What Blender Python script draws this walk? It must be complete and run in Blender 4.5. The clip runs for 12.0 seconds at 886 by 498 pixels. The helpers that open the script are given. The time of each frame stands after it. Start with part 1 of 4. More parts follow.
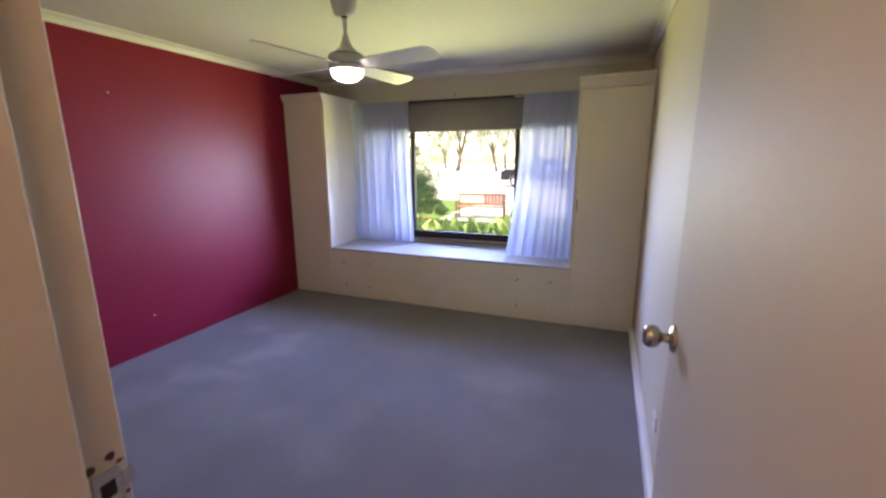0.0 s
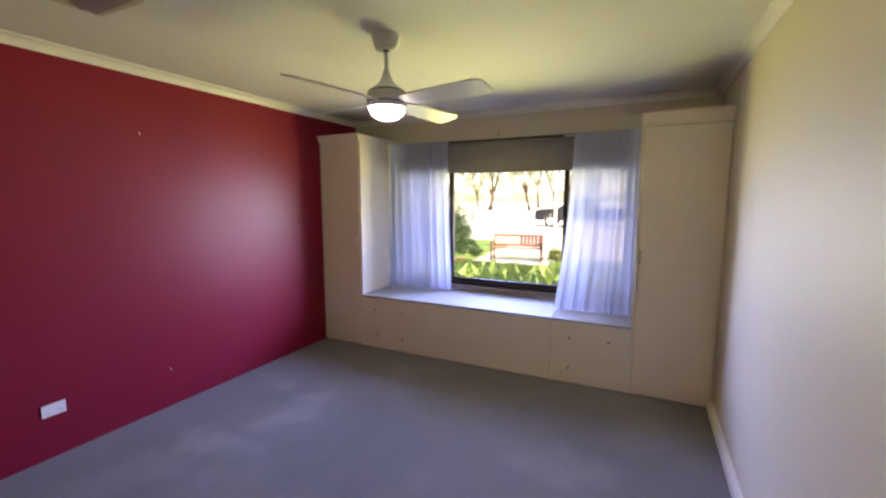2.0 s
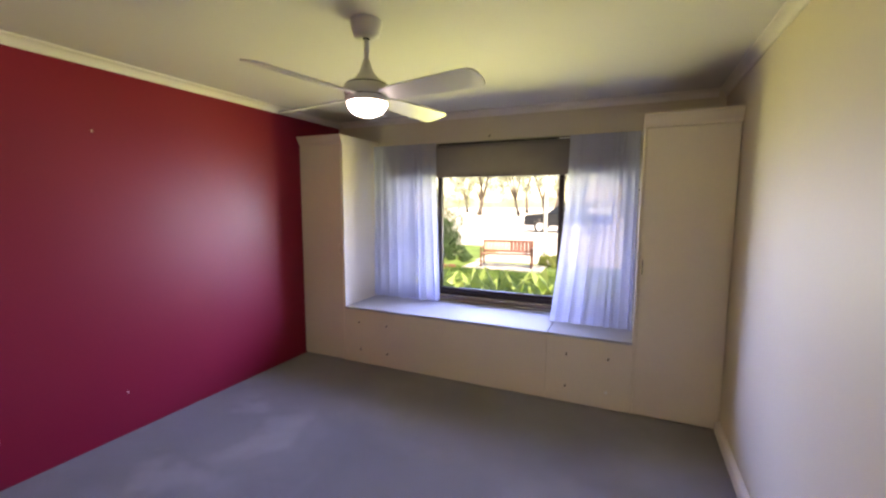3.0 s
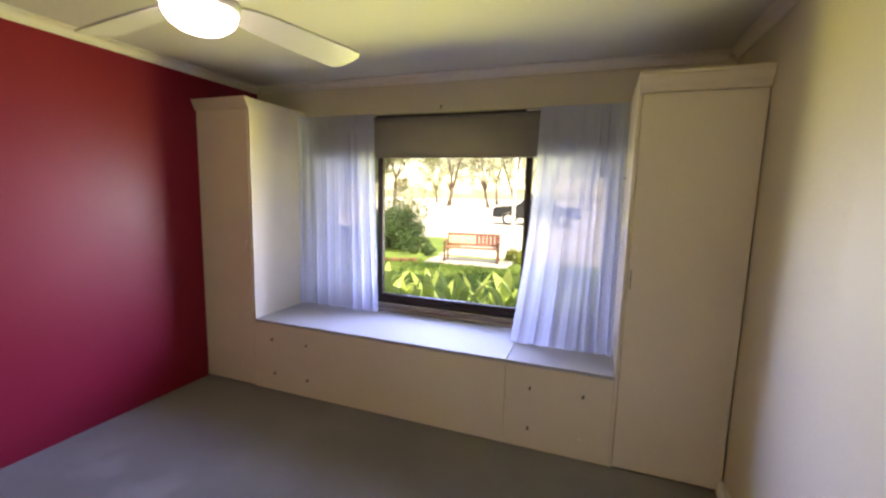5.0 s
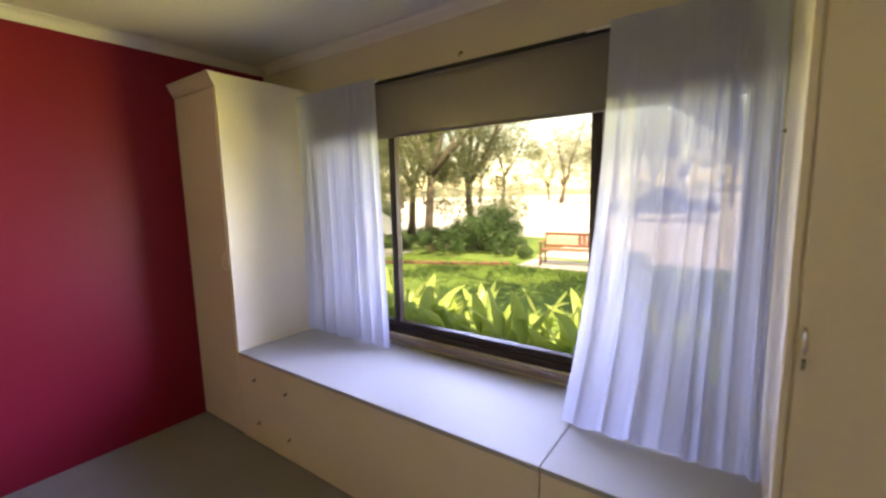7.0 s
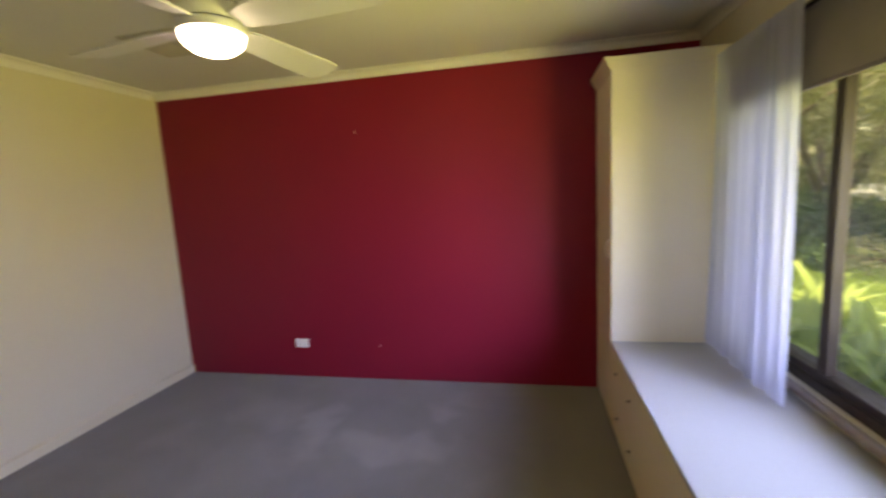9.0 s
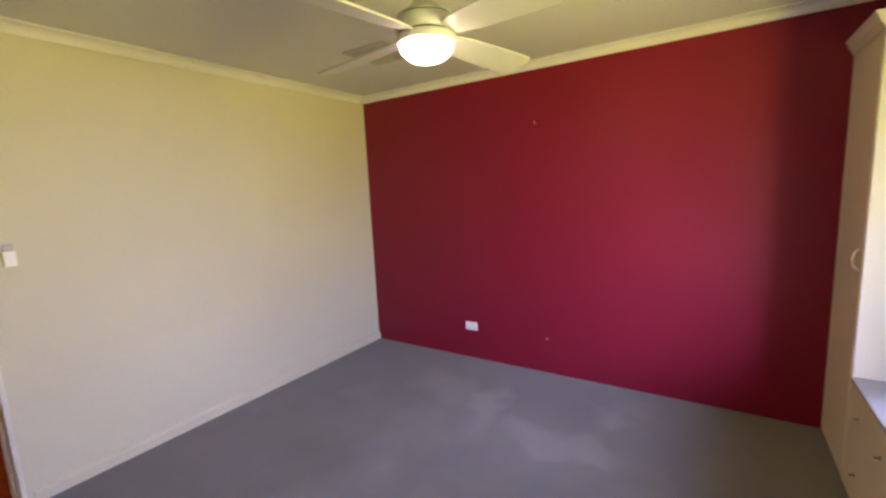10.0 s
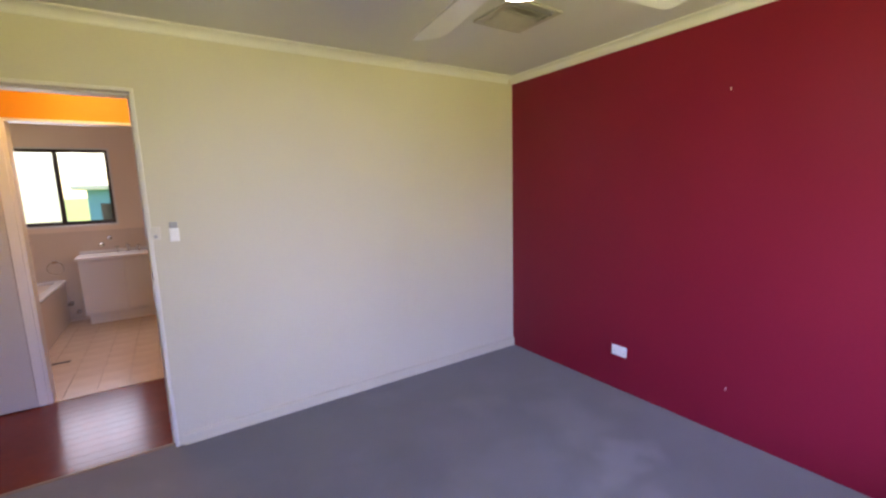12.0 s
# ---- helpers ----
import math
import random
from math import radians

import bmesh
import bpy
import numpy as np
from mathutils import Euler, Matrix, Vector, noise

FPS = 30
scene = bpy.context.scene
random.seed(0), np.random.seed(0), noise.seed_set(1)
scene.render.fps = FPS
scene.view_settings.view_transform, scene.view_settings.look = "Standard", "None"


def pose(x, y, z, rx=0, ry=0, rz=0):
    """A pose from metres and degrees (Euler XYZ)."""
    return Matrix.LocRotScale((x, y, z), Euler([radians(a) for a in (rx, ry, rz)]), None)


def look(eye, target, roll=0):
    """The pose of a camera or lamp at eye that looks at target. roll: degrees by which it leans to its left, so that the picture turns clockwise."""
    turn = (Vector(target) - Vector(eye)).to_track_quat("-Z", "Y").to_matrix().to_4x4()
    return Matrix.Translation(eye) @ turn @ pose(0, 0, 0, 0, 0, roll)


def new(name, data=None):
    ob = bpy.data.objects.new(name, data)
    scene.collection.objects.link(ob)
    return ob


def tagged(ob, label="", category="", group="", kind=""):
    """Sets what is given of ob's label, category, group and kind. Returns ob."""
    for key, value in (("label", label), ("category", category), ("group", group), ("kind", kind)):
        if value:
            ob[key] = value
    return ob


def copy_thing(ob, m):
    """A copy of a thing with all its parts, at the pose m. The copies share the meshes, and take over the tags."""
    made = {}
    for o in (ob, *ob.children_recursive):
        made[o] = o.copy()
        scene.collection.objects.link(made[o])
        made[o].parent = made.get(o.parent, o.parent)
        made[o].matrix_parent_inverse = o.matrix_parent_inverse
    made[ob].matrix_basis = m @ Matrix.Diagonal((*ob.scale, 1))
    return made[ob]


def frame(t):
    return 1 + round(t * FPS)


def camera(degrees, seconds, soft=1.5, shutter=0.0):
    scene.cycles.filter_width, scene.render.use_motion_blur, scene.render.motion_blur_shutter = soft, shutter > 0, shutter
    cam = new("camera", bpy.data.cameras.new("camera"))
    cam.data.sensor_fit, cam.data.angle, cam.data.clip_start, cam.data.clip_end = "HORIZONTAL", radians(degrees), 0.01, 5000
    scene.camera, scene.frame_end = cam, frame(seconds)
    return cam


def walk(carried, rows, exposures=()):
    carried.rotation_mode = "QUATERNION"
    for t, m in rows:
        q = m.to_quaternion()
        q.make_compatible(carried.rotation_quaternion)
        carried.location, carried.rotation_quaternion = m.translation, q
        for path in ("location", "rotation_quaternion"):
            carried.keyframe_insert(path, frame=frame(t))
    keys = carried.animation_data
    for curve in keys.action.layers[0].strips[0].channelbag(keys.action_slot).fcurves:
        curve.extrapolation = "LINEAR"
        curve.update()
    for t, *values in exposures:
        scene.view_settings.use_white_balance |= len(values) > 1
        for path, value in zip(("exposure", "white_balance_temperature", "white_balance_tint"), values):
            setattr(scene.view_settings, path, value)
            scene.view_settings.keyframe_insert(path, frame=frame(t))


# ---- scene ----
cam = camera(93.2, 12.0, soft=2.5, shutter=0.35)
PATH = [
    (0, (3.334, -0.318, 1.499), (2.617, 1.501, 1.078), -0.3),
    (0.5, (3.247, -0.192, 1.508), (2.517, 1.659, 1.19), -0.2),
    (1, (3.174, -0.091, 1.526), (2.374, 1.718, 1.231), -0.1),
    (1.5, (3.144, -0.062, 1.539), (2.289, 1.725, 1.263), -0.1),
    (2, (3.108, -0.004, 1.539), (2.245, 1.784, 1.295), 0.0),
    (2.5, (3.03, 0.103, 1.547), (2.193, 1.907, 1.33), 0.2),
    (4.5, (2.981, 0.781, 1.527), (2.228, 2.616, 1.27), 0.6),
    (5, (2.903, 1.052, 1.526), (2.22, 2.913, 1.262), 1.5),
    (5.5, (2.869, 1.312, 1.522), (2.181, 3.169, 1.239), 1.1),
    (6, (2.926, 1.634, 1.501), (2.131, 3.435, 1.15), 0.7),
    (6.5, (2.972, 1.921, 1.476), (2.014, 3.644, 1.138), -0.7),
    (6.7, (2.952, 2.031, 1.476), (1.935, 3.727, 1.178), -1.0),
    (8.3, (2.985, 2.9, 1.456), (1.097, 3.489, 1.156), -1.3),
    (8.5, (2.982, 2.934, 1.465), (1.041, 3.31, 1.164), -1.5),
    (9, (3.075, 2.99, 1.479), (1.134, 2.589, 1.212), -3.1),
    (9.5, (3.137, 2.942, 1.493), (1.339, 2.103, 1.241), -2.8),
    (10, (3.115, 2.899, 1.512), (1.463, 1.808, 1.225), -2.7),
    (10.5, (3.069, 2.869, 1.473), (1.541, 1.611, 1.185), -2.1),
    (11, (2.929, 2.779, 1.485), (1.53, 1.38, 1.188), -1.9),
    (11.5, (2.802, 2.754, 1.477), (1.554, 1.22, 1.182), -1.9),
    (12, (2.603, 2.829, 1.493), (1.524, 1.171, 1.199), -1.7),
]
walk(cam, [(t, look(eye, aim, roll)) for t, eye, aim, roll in PATH],
     [(0, 2.13, 7500, 20), (2.7, 2.13, 8300, 24), (5.0, 2.10, 9400, 18), (6.5, 2.01, 10600, 16), (8.3, 1.80, 12400, 14),
      (9.0, 1.94, 12600, 10), (9.7, 2.25, 12000, 14), (10.7, 2.50, 9200, 20), (12, 2.36, 8100, 22)])

# ---- world and large lights ----
SUN_EL = radians(66.5)
world = bpy.data.worlds.new("world")
scene.world = world
world.use_nodes = True
wn = world.node_tree
sky = wn.nodes.new("ShaderNodeTexSky")
sky.sky_type = 'NISHITA'
sky.sun_disc = False
sky.sun_elevation = SUN_EL
sky.sun_rotation = radians(140)
sky.air_density, sky.dust_density = 1.2, 0.4
wn.nodes["Background"].inputs["Strength"].default_value = 0.12
wn.links.new(sky.outputs["Color"], wn.nodes["Background"].inputs["Color"])

sun_data = bpy.data.lights.new("sun", 'SUN')
sun_data.energy, sun_data.angle, sun_data.color = 4.0, radians(0.5), (1.0, 0.94, 0.85)
sun = new("sun", sun_data)
sun.matrix_world = look((5.0, -6.0, 18.0), (0, 0, 0))


def area(name, x, y, z, wid, hei, watts, col, aim, spread=180):
    d = bpy.data.lights.new(name, 'AREA')
    d.shape, d.size, d.size_y, d.energy, d.color = 'RECTANGLE', wid, hei, watts, col
    d.spread = radians(spread)
    ob = new(name, d)
    ob.matrix_world = look((x, y, z), (x + aim[0], y + aim[1], z + aim[2]))
    return ob


SKY_W, LAWN_W = 4.9, 2.9
# daylight standing in the window: sky coming down, and light thrown up by the sunny lawn
for az, x, y, wid, k, kl in ((-42, 2.15, 4.56, 0.6, 1.25, 0.95), (0, 1.855, 4.36, 1.12, 1.05, 0.95), (42, 1.56, 4.56, 0.6, 0.9, 0.75)):
    ux, uy = math.sin(radians(az)), -math.cos(radians(az))
    area("window_skylight", x, y, 1.28, wid, 0.9, SKY_W * k, (0.27, 0.40, 1.0), (ux, uy, -0.30), 62)
    area("window_lawnlight", x, y + 0.01, 1.18, wid, 0.9, LAWN_W * kl, (0.88, 1.0, 0.41), (ux, uy, 0.40), 78)
for x, w in ((0.97, 0.65), (2.72, 0.6)):
    area("side_pane_skylight", x, 4.112, 1.22, 0.46, 1.05, w, (0.22, 0.32, 1.0), (0, -1, 0), 180)
area("bathroom_skylight", 3.60, -3.80, 1.6, 0.8, 0.8, 2.9, (0.62, 0.70, 1.0), (0, 1, -0.15))

# ---- materials ----


def mat(name, col, rough=0.6, metal=0.0, var=0.08, scale=3.0, fine=60.0, bump=0.1, bscale=300.0, spec=0.5, rvar=0.0, per_object=0.0):
    m = bpy.data.materials.new(name)
    m.use_nodes = True
    nt = m.node_tree
    b = nt.nodes["Principled BSDF"]
    b.inputs["Roughness"].default_value = rough
    b.inputs["Metallic"].default_value = metal
    b.inputs["Specular IOR Level"].default_value = spec
    tc = nt.nodes.new("ShaderNodeTexCoord")
    big = nt.nodes.new("ShaderNodeTexNoise")
    big.inputs["Scale"].default_value, big.inputs["Detail"].default_value = scale, 4
    small = nt.nodes.new("ShaderNodeTexNoise")
    small.inputs["Scale"].default_value, small.inputs["Detail"].default_value = fine, 3
    nt.links.new(tc.outputs["Object"], big.inputs["Vector"])
    nt.links.new(tc.outputs["Object"], small.inputs["Vector"])
    mixn = nt.nodes.new("ShaderNodeMath")
    mixn.operation = 'MULTIPLY_ADD'
    nt.links.new(small.outputs["Fac"], mixn.inputs[0])
    mixn.inputs[1].default_value = 0.5
    nt.links.new(big.outputs["Fac"], mixn.inputs[2])
    fac = mixn.outputs[0]
    if per_object:
        oi = nt.nodes.new("ShaderNodeObjectInfo")
        ma = nt.nodes.new("ShaderNodeMath")
        ma.operation = 'MULTIPLY_ADD'
        nt.links.new(oi.outputs["Random"], ma.inputs[0])
        ma.inputs[1].default_value = per_object
        nt.links.new(fac, ma.inputs[2])
        fac = ma.outputs[0]
    ramp = nt.nodes.new("ShaderNodeMapRange")
    ramp.inputs["From Min"].default_value, ramp.inputs["From Max"].default_value = 0.45, 1.05 + per_object
    ramp.inputs["To Min"].default_value, ramp.inputs["To Max"].default_value = 1 - var, 1 + var
    nt.links.new(fac, ramp.inputs["Value"])
    mul = nt.nodes.new("ShaderNodeVectorMath")
    mul.operation = 'SCALE'
    mul.inputs[0].default_value = col
    nt.links.new(ramp.outputs["Result"], mul.inputs["Scale"])
    nt.links.new(mul.outputs["Vector"], b.inputs["Base Color"])
    if rvar:
        rr = nt.nodes.new("ShaderNodeMapRange")
        rr.inputs["From Min"].default_value, rr.inputs["From Max"].default_value = 0.3, 0.7
        rr.inputs["To Min"].default_value, rr.inputs["To Max"].default_value = rough - rvar, rough + rvar
        nt.links.new(big.outputs["Fac"], rr.inputs["Value"])
        nt.links.new(rr.outputs["Result"], b.inputs["Roughness"])
    if bump:
        bn = nt.nodes.new("ShaderNodeTexNoise")
        bn.inputs["Scale"].default_value, bn.inputs["Detail"].default_value = bscale, 2
        nt.links.new(tc.outputs["Object"], bn.inputs["Vector"])
        bp = nt.nodes.new("ShaderNodeBump")
        bp.inputs["Strength"].default_value, bp.inputs["Distance"].default_value = bump, 0.002
        nt.links.new(bn.outputs["Fac"], bp.inputs["Height"])
        nt.links.new(bp.outputs["Normal"], b.inputs["Normal"])
    return m


RED = mat("red_wall_paint", (0.235, 0.0092, 0.028), 0.42, var=0.06, scale=1.3, bump=0.12, bscale=140, rvar=0.04, spec=0.30)
CREAM = mat("cream_wall_paint", (0.615, 0.555, 0.415), 0.55, var=0.03, scale=1.1, bump=0.12, bscale=140)
CEIL = mat("ceiling_paint", (0.61, 0.60, 0.58), 0.85, var=0.02, scale=1.0, bump=0.08, bscale=120)
TRIM = mat("white_gloss_trim", (0.72, 0.69, 0.63), 0.4, var=0.04, scale=4)
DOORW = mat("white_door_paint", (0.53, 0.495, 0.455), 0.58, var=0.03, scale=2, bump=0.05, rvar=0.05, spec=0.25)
CABW = mat("cream_cabinet_paint", (0.73, 0.65, 0.505), 0.42, var=0.04, scale=2.5, bump=0.1, bscale=90)
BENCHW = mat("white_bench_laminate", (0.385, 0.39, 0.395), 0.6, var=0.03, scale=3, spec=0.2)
ORANGE = mat("orange_wall_paint", (0.66, 0.255, 0.018), 0.6, var=0.05, scale=1.5)
BRONZE = mat("bronze_aluminium", (0.035, 0.024, 0.02), 0.55, metal=0.1, spec=0.3, var=0.15, scale=8)
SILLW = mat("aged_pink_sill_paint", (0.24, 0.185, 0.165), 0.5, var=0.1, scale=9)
BLIND = mat("taupe_blind_fabric", (0.175, 0.155, 0.170), 0.85, var=0.06, scale=8, bump=0.3, bscale=700)
DARK = mat("dark_gap", (0.02, 0.018, 0.016), 0.7, var=0.1)
STEEL = mat("brushed_steel", (0.50, 0.47, 0.43), 0.25, metal=1.0, var=0.1, scale=30)
CHROME = mat("chrome", (0.55, 0.50, 0.45), 0.2, metal=1.0, var=0.05)
FANW = mat("grey_white_fan_paint", (0.56, 0.555, 0.555), 0.4, var=0.03)
PLASTIC = mat("white_plastic", (0.82, 0.80, 0.77), 0.35, var=0.02)
VENTM = mat("dusty_vent_enamel", (0.40, 0.37, 0.32), 0.5, var=0.08, scale=20)
AGEDP = mat("aged_cream_plastic", (0.63, 0.58, 0.48), 0.4, var=0.03)
MIRROR = mat("mirror_silver", (0.85, 0.86, 0.86), 0.03, metal=1.0, var=0.01, bump=0)
VANW = mat("white_vanity_laminate", (0.72, 0.70, 0.67), 0.4, var=0.03)
FRAMEP = mat("scuffed_cream_frame_paint", (0.69, 0.64, 0.57), 0.45, var=0.07, scale=7, fine=40)
CHIP = mat("bare_timber_under_paint", (0.09, 0.05, 0.035), 0.8, var=0.3, scale=60)
DULLB = mat("dull_brass_strip", (0.30, 0.22, 0.15), 0.5, metal=0.5, var=0.1)
BWOODP = mat("bleached_bench_wood", (0.52, 0.43, 0.28), 0.7, var=0.2, scale=5, per_object=0.3)
GREYP = mat("grey_plastic", (0.35, 0.34, 0.33), 0.4, var=0.03)
SCREW = mat("tarnished_screw", (0.10, 0.075, 0.05), 0.45, metal=0.6, var=0.3, scale=40)
FILLER = mat("filler_patch", (0.8, 0.78, 0.74), 0.8, var=0.1, scale=40)
TILE = mat("cream_floor_tile", (0.60, 0.45, 0.34), 0.25, var=0.08, scale=5, per_object=0.15)
GROUT = mat("grout", (0.45, 0.37, 0.31), 0.9, var=0.1)
BATHP = mat("bathroom_wall_paint", (0.80, 0.635, 0.485), 0.6, var=0.03, scale=2)
WALLTILE = mat("bathroom_wall_tile", (0.64, 0.50, 0.38), 0.3, var=0.04, scale=2)
JARRAH = mat("jarrah_floorboard", (0.17, 0.030, 0.015), 0.2, var=0.25, scale=4, fine=25, bump=0.03, bscale=30, per_object=0.2, spec=0.28)
PORC = mat("white_porcelain", (0.8, 0.76, 0.7), 0.15, var=0.02, bump=0)
GRASS = mat("lawn_grass", (0.088, 0.152, 0.026), 0.9, var=0.45, scale=1.2, fine=9, bump=0.8, bscale=25)
BLADE = mat("grass_blade", (0.115, 0.19, 0.030), 0.6, var=0.3, scale=3)
GRAVEL = mat("pale_gravel_road", (0.50, 0.47, 0.42), 0.95, var=0.15, scale=0.8, fine=20, bump=0.6, bscale=40)
STRAW = mat("dry_straw_paddock", (0.52, 0.49, 0.40), 0.95, var=0.15, scale=0.4, fine=6, bump=0.4, bscale=15)
CONC = mat("concrete_pad", (0.45, 0.42, 0.38), 0.9, var=0.15, scale=3)
BRICK = mat("red_brick", (0.22, 0.09, 0.06), 0.85, var=0.25, scale=8, per_object=0.4)
BARK = mat("grey_bark", (0.14, 0.11, 0.085), 0.95, var=0.4, scale=6, bump=1.0, bscale=20)
LEAFF = mat("dry_gum_leaf", (0.36, 0.38, 0.26), 0.6, var=0.35, scale=0.6, fine=4, bump=0)
BARKF = mat("dark_gum_bark", (0.13, 0.10, 0.08), 0.9, var=0.3, scale=3, bump=0.5, bscale=20)
LEAF2 = mat("bush_leaf", (0.05, 0.10, 0.03), 0.5, var=0.5, scale=1.5, fine=8, bump=0)
LEAF3 = mat("yellow_green_leaf", (0.16, 0.20, 0.03), 0.5, var=0.4, scale=2, bump=0)
BWOOD = mat("red_brown_bench_wood", (0.19, 0.075, 0.052), 0.6, var=0.3, scale=5, fine=30, per_object=0.3)
CARP = mat("dark_car_paint", (0.02, 0.022, 0.028), 0.2, var=0.05, scale=2, bump=0)
TYRE = mat("tyre_rubber", (0.02, 0.02, 0.02), 0.85, var=0.1)
RIM = mat("alloy_rim", (0.65, 0.65, 0.66), 0.3, metal=0.7, var=0.05)
CARW = mat("white_car_paint", (0.75, 0.75, 0.75), 0.2, var=0.02, bump=0)
CGLASS = mat("car_glass", (0.03, 0.035, 0.04), 0.08, var=0.02, bump=0)
POLEM = mat("white_painted_pole", (0.6, 0.58, 0.54), 0.5, var=0.08)
BLUE = mat("blue_painted_wall", (0.10, 0.30, 0.45), 0.6, var=0.08, scale=1)
ROOFM = mat("pale_metal_roof", (0.6, 0.6, 0.58), 0.5, var=0.08)
EXTW = mat("brick_veneer_outside", (0.30, 0.2, 0.14), 0.85, var=0.2, scale=6)
FAR = mat("distant_woodland", (0.30, 0.31, 0.22), 0.9, var=0.5, scale=0.15, fine=1.2, bump=0)


def carpet():
    m = mat("blue_grey_carpet", (0.163, 0.160, 0.168), 0.95, var=0.16, scale=1.7, fine=120, bump=1.0, bscale=420, spec=0.15)
    nt = m.node_tree
    b = nt.nodes["Principled BSDF"]
    b.inputs["Sheen Weight"].default_value = 0.25
    b.inputs["Sheen Roughness"].default_value = 0.6
    old = b.inputs["Base Color"].links[0].from_socket
    tc = nt.nodes["Texture Coordinate"]
    n = nt.nodes.new("ShaderNodeTexNoise")
    n.inputs["Scale"].default_value, n.inputs["Detail"].default_value, n.inputs["Roughness"].default_value = 1.15, 6, 0.6
    nt.links.new(tc.outputs["Object"], n.inputs["Vector"])
    r = nt.nodes.new("ShaderNodeMapRange")
    r.inputs["From Min"].default_value, r.inputs["From Max"].default_value = 0.50, 0.68
    r.inputs["To Min"].default_value, r.inputs["To Max"].default_value = 0.97, 1.2
    nt.links.new(n.outputs["Fac"], r.inputs["Value"])
    # rubbed pale patches where furniture and feet stood
    wob = nt.nodes.new("ShaderNodeTexNoise")
    wob.inputs["Scale"].default_value, wob.inputs["Detail"].default_value = 4.0, 5
    nt.links.new(tc.outputs["Object"], wob.inputs["Vector"])
    shift = nt.nodes.new("ShaderNodeVectorMath")
    shift.operation = 'MULTIPLY_ADD'
    nt.links.new(wob.outputs["Color"], shift.inputs[0])
    shift.inputs[1].default_value = (0.5, 0.5, 0.0)
    nt.links.new(tc.outputs["Object"], shift.inputs[2])
    total = r.outputs["Result"]
    for cx, cy, rx, ry, amp in ((0.70, 1.62, 0.34, 0.13, 0.38), (0.88, 2.20, 0.15, 0.42, 0.34), (0.47, 2.38, 0.13, 0.12, 0.30), (2.70, 2.35, 0.40, 0.20, 0.22), (0.58, 1.20, 0.22, 0.30, 0.20), (1.25, 1.35, 0.35, 0.25, 0.20), (1.9, 2.7, 0.6, 0.3, 0.10)):
        sub = nt.nodes.new("ShaderNodeVectorMath")
        sub.operation = 'SUBTRACT'
        nt.links.new(shift.outputs["Vector"], sub.inputs[0])
        sub.inputs[1].default_value = (cx + 0.25, cy + 0.25, 0)
        div = nt.nodes.new("ShaderNodeVectorMath")
        div.operation = 'DIVIDE'
        nt.links.new(sub.outputs["Vector"], div.inputs[0])
        div.inputs[1].default_value = (rx, ry, 1)
        ln = nt.nodes.new("ShaderNodeVectorMath")
        ln.operation = 'LENGTH'
        nt.links.new(div.outputs["Vector"], ln.inputs[0])
        mr = nt.nodes.new("ShaderNodeMapRange")
        mr.interpolation_type = 'SMOOTHSTEP'
        mr.inputs["From Min"].default_value, mr.inputs["From Max"].default_value = 1.35, 0.35
        mr.inputs["To Min"].default_value, mr.inputs["To Max"].default_value = 0.0, amp
        nt.links.new(ln.outputs["Value"], mr.inputs["Value"])
        ad = nt.nodes.new("ShaderNodeMath")
        ad.operation = 'ADD'
        nt.links.new(total, ad.inputs[0])
        nt.links.new(mr.outputs["Result"], ad.inputs[1])
        total = ad.outputs[0]
    s = nt.nodes.new("ShaderNodeVectorMath")
    s.operation = 'SCALE'
    nt.links.new(old, s.inputs[0])
    nt.links.new(total, s.inputs["Scale"])
    nt.links.new(s.outputs["Vector"], b.inputs["Base Color"])
    return m


CARPET = carpet()


def glass(rough=0.0):
    m = bpy.data.materials.new("frosted_glass")
    m.use_nodes = True
    b = m.node_tree.nodes["Principled BSDF"]
    b.inputs["Transmission Weight"].default_value = 1.0
    b.inputs["Roughness"].default_value = rough
    b.inputs["IOR"].default_value = 1.45
    return m


def thin_glass():
    """Clear thin sheet: straight through, with a Fresnel gloss."""
    m = bpy.data.materials.new("window_glass")
    m.use_nodes = True
    nt = m.node_tree
    nt.nodes.remove(nt.nodes["Principled BSDF"])
    tr = nt.nodes.new("ShaderNodeBsdfTransparent")
    tr.inputs["Color"].default_value = (0.96, 0.975, 0.97, 1)
    gl = nt.nodes.new("ShaderNodeBsdfGlossy")
    gl.inputs["Roughness"].default_value = 0.01
    lw = nt.nodes.new("ShaderNodeLayerWeight")
    fr = nt.nodes.new("ShaderNodeMath")
    fr.operation = 'POWER'
    nt.links.new(lw.outputs["Facing"], fr.inputs[0])
    fr.inputs[1].default_value = 4.0
    mx = nt.nodes.new("ShaderNodeMixShader")
    nt.links.new(fr.outputs[0], mx.inputs[0])
    nt.links.new(tr.outputs[0], mx.inputs[1])
    nt.links.new(gl.outputs[0], mx.inputs[2])
    nt.links.new(mx.outputs[0], nt.nodes["Material Output"].inputs["Surface"])
    return m


GLASS = thin_glass()


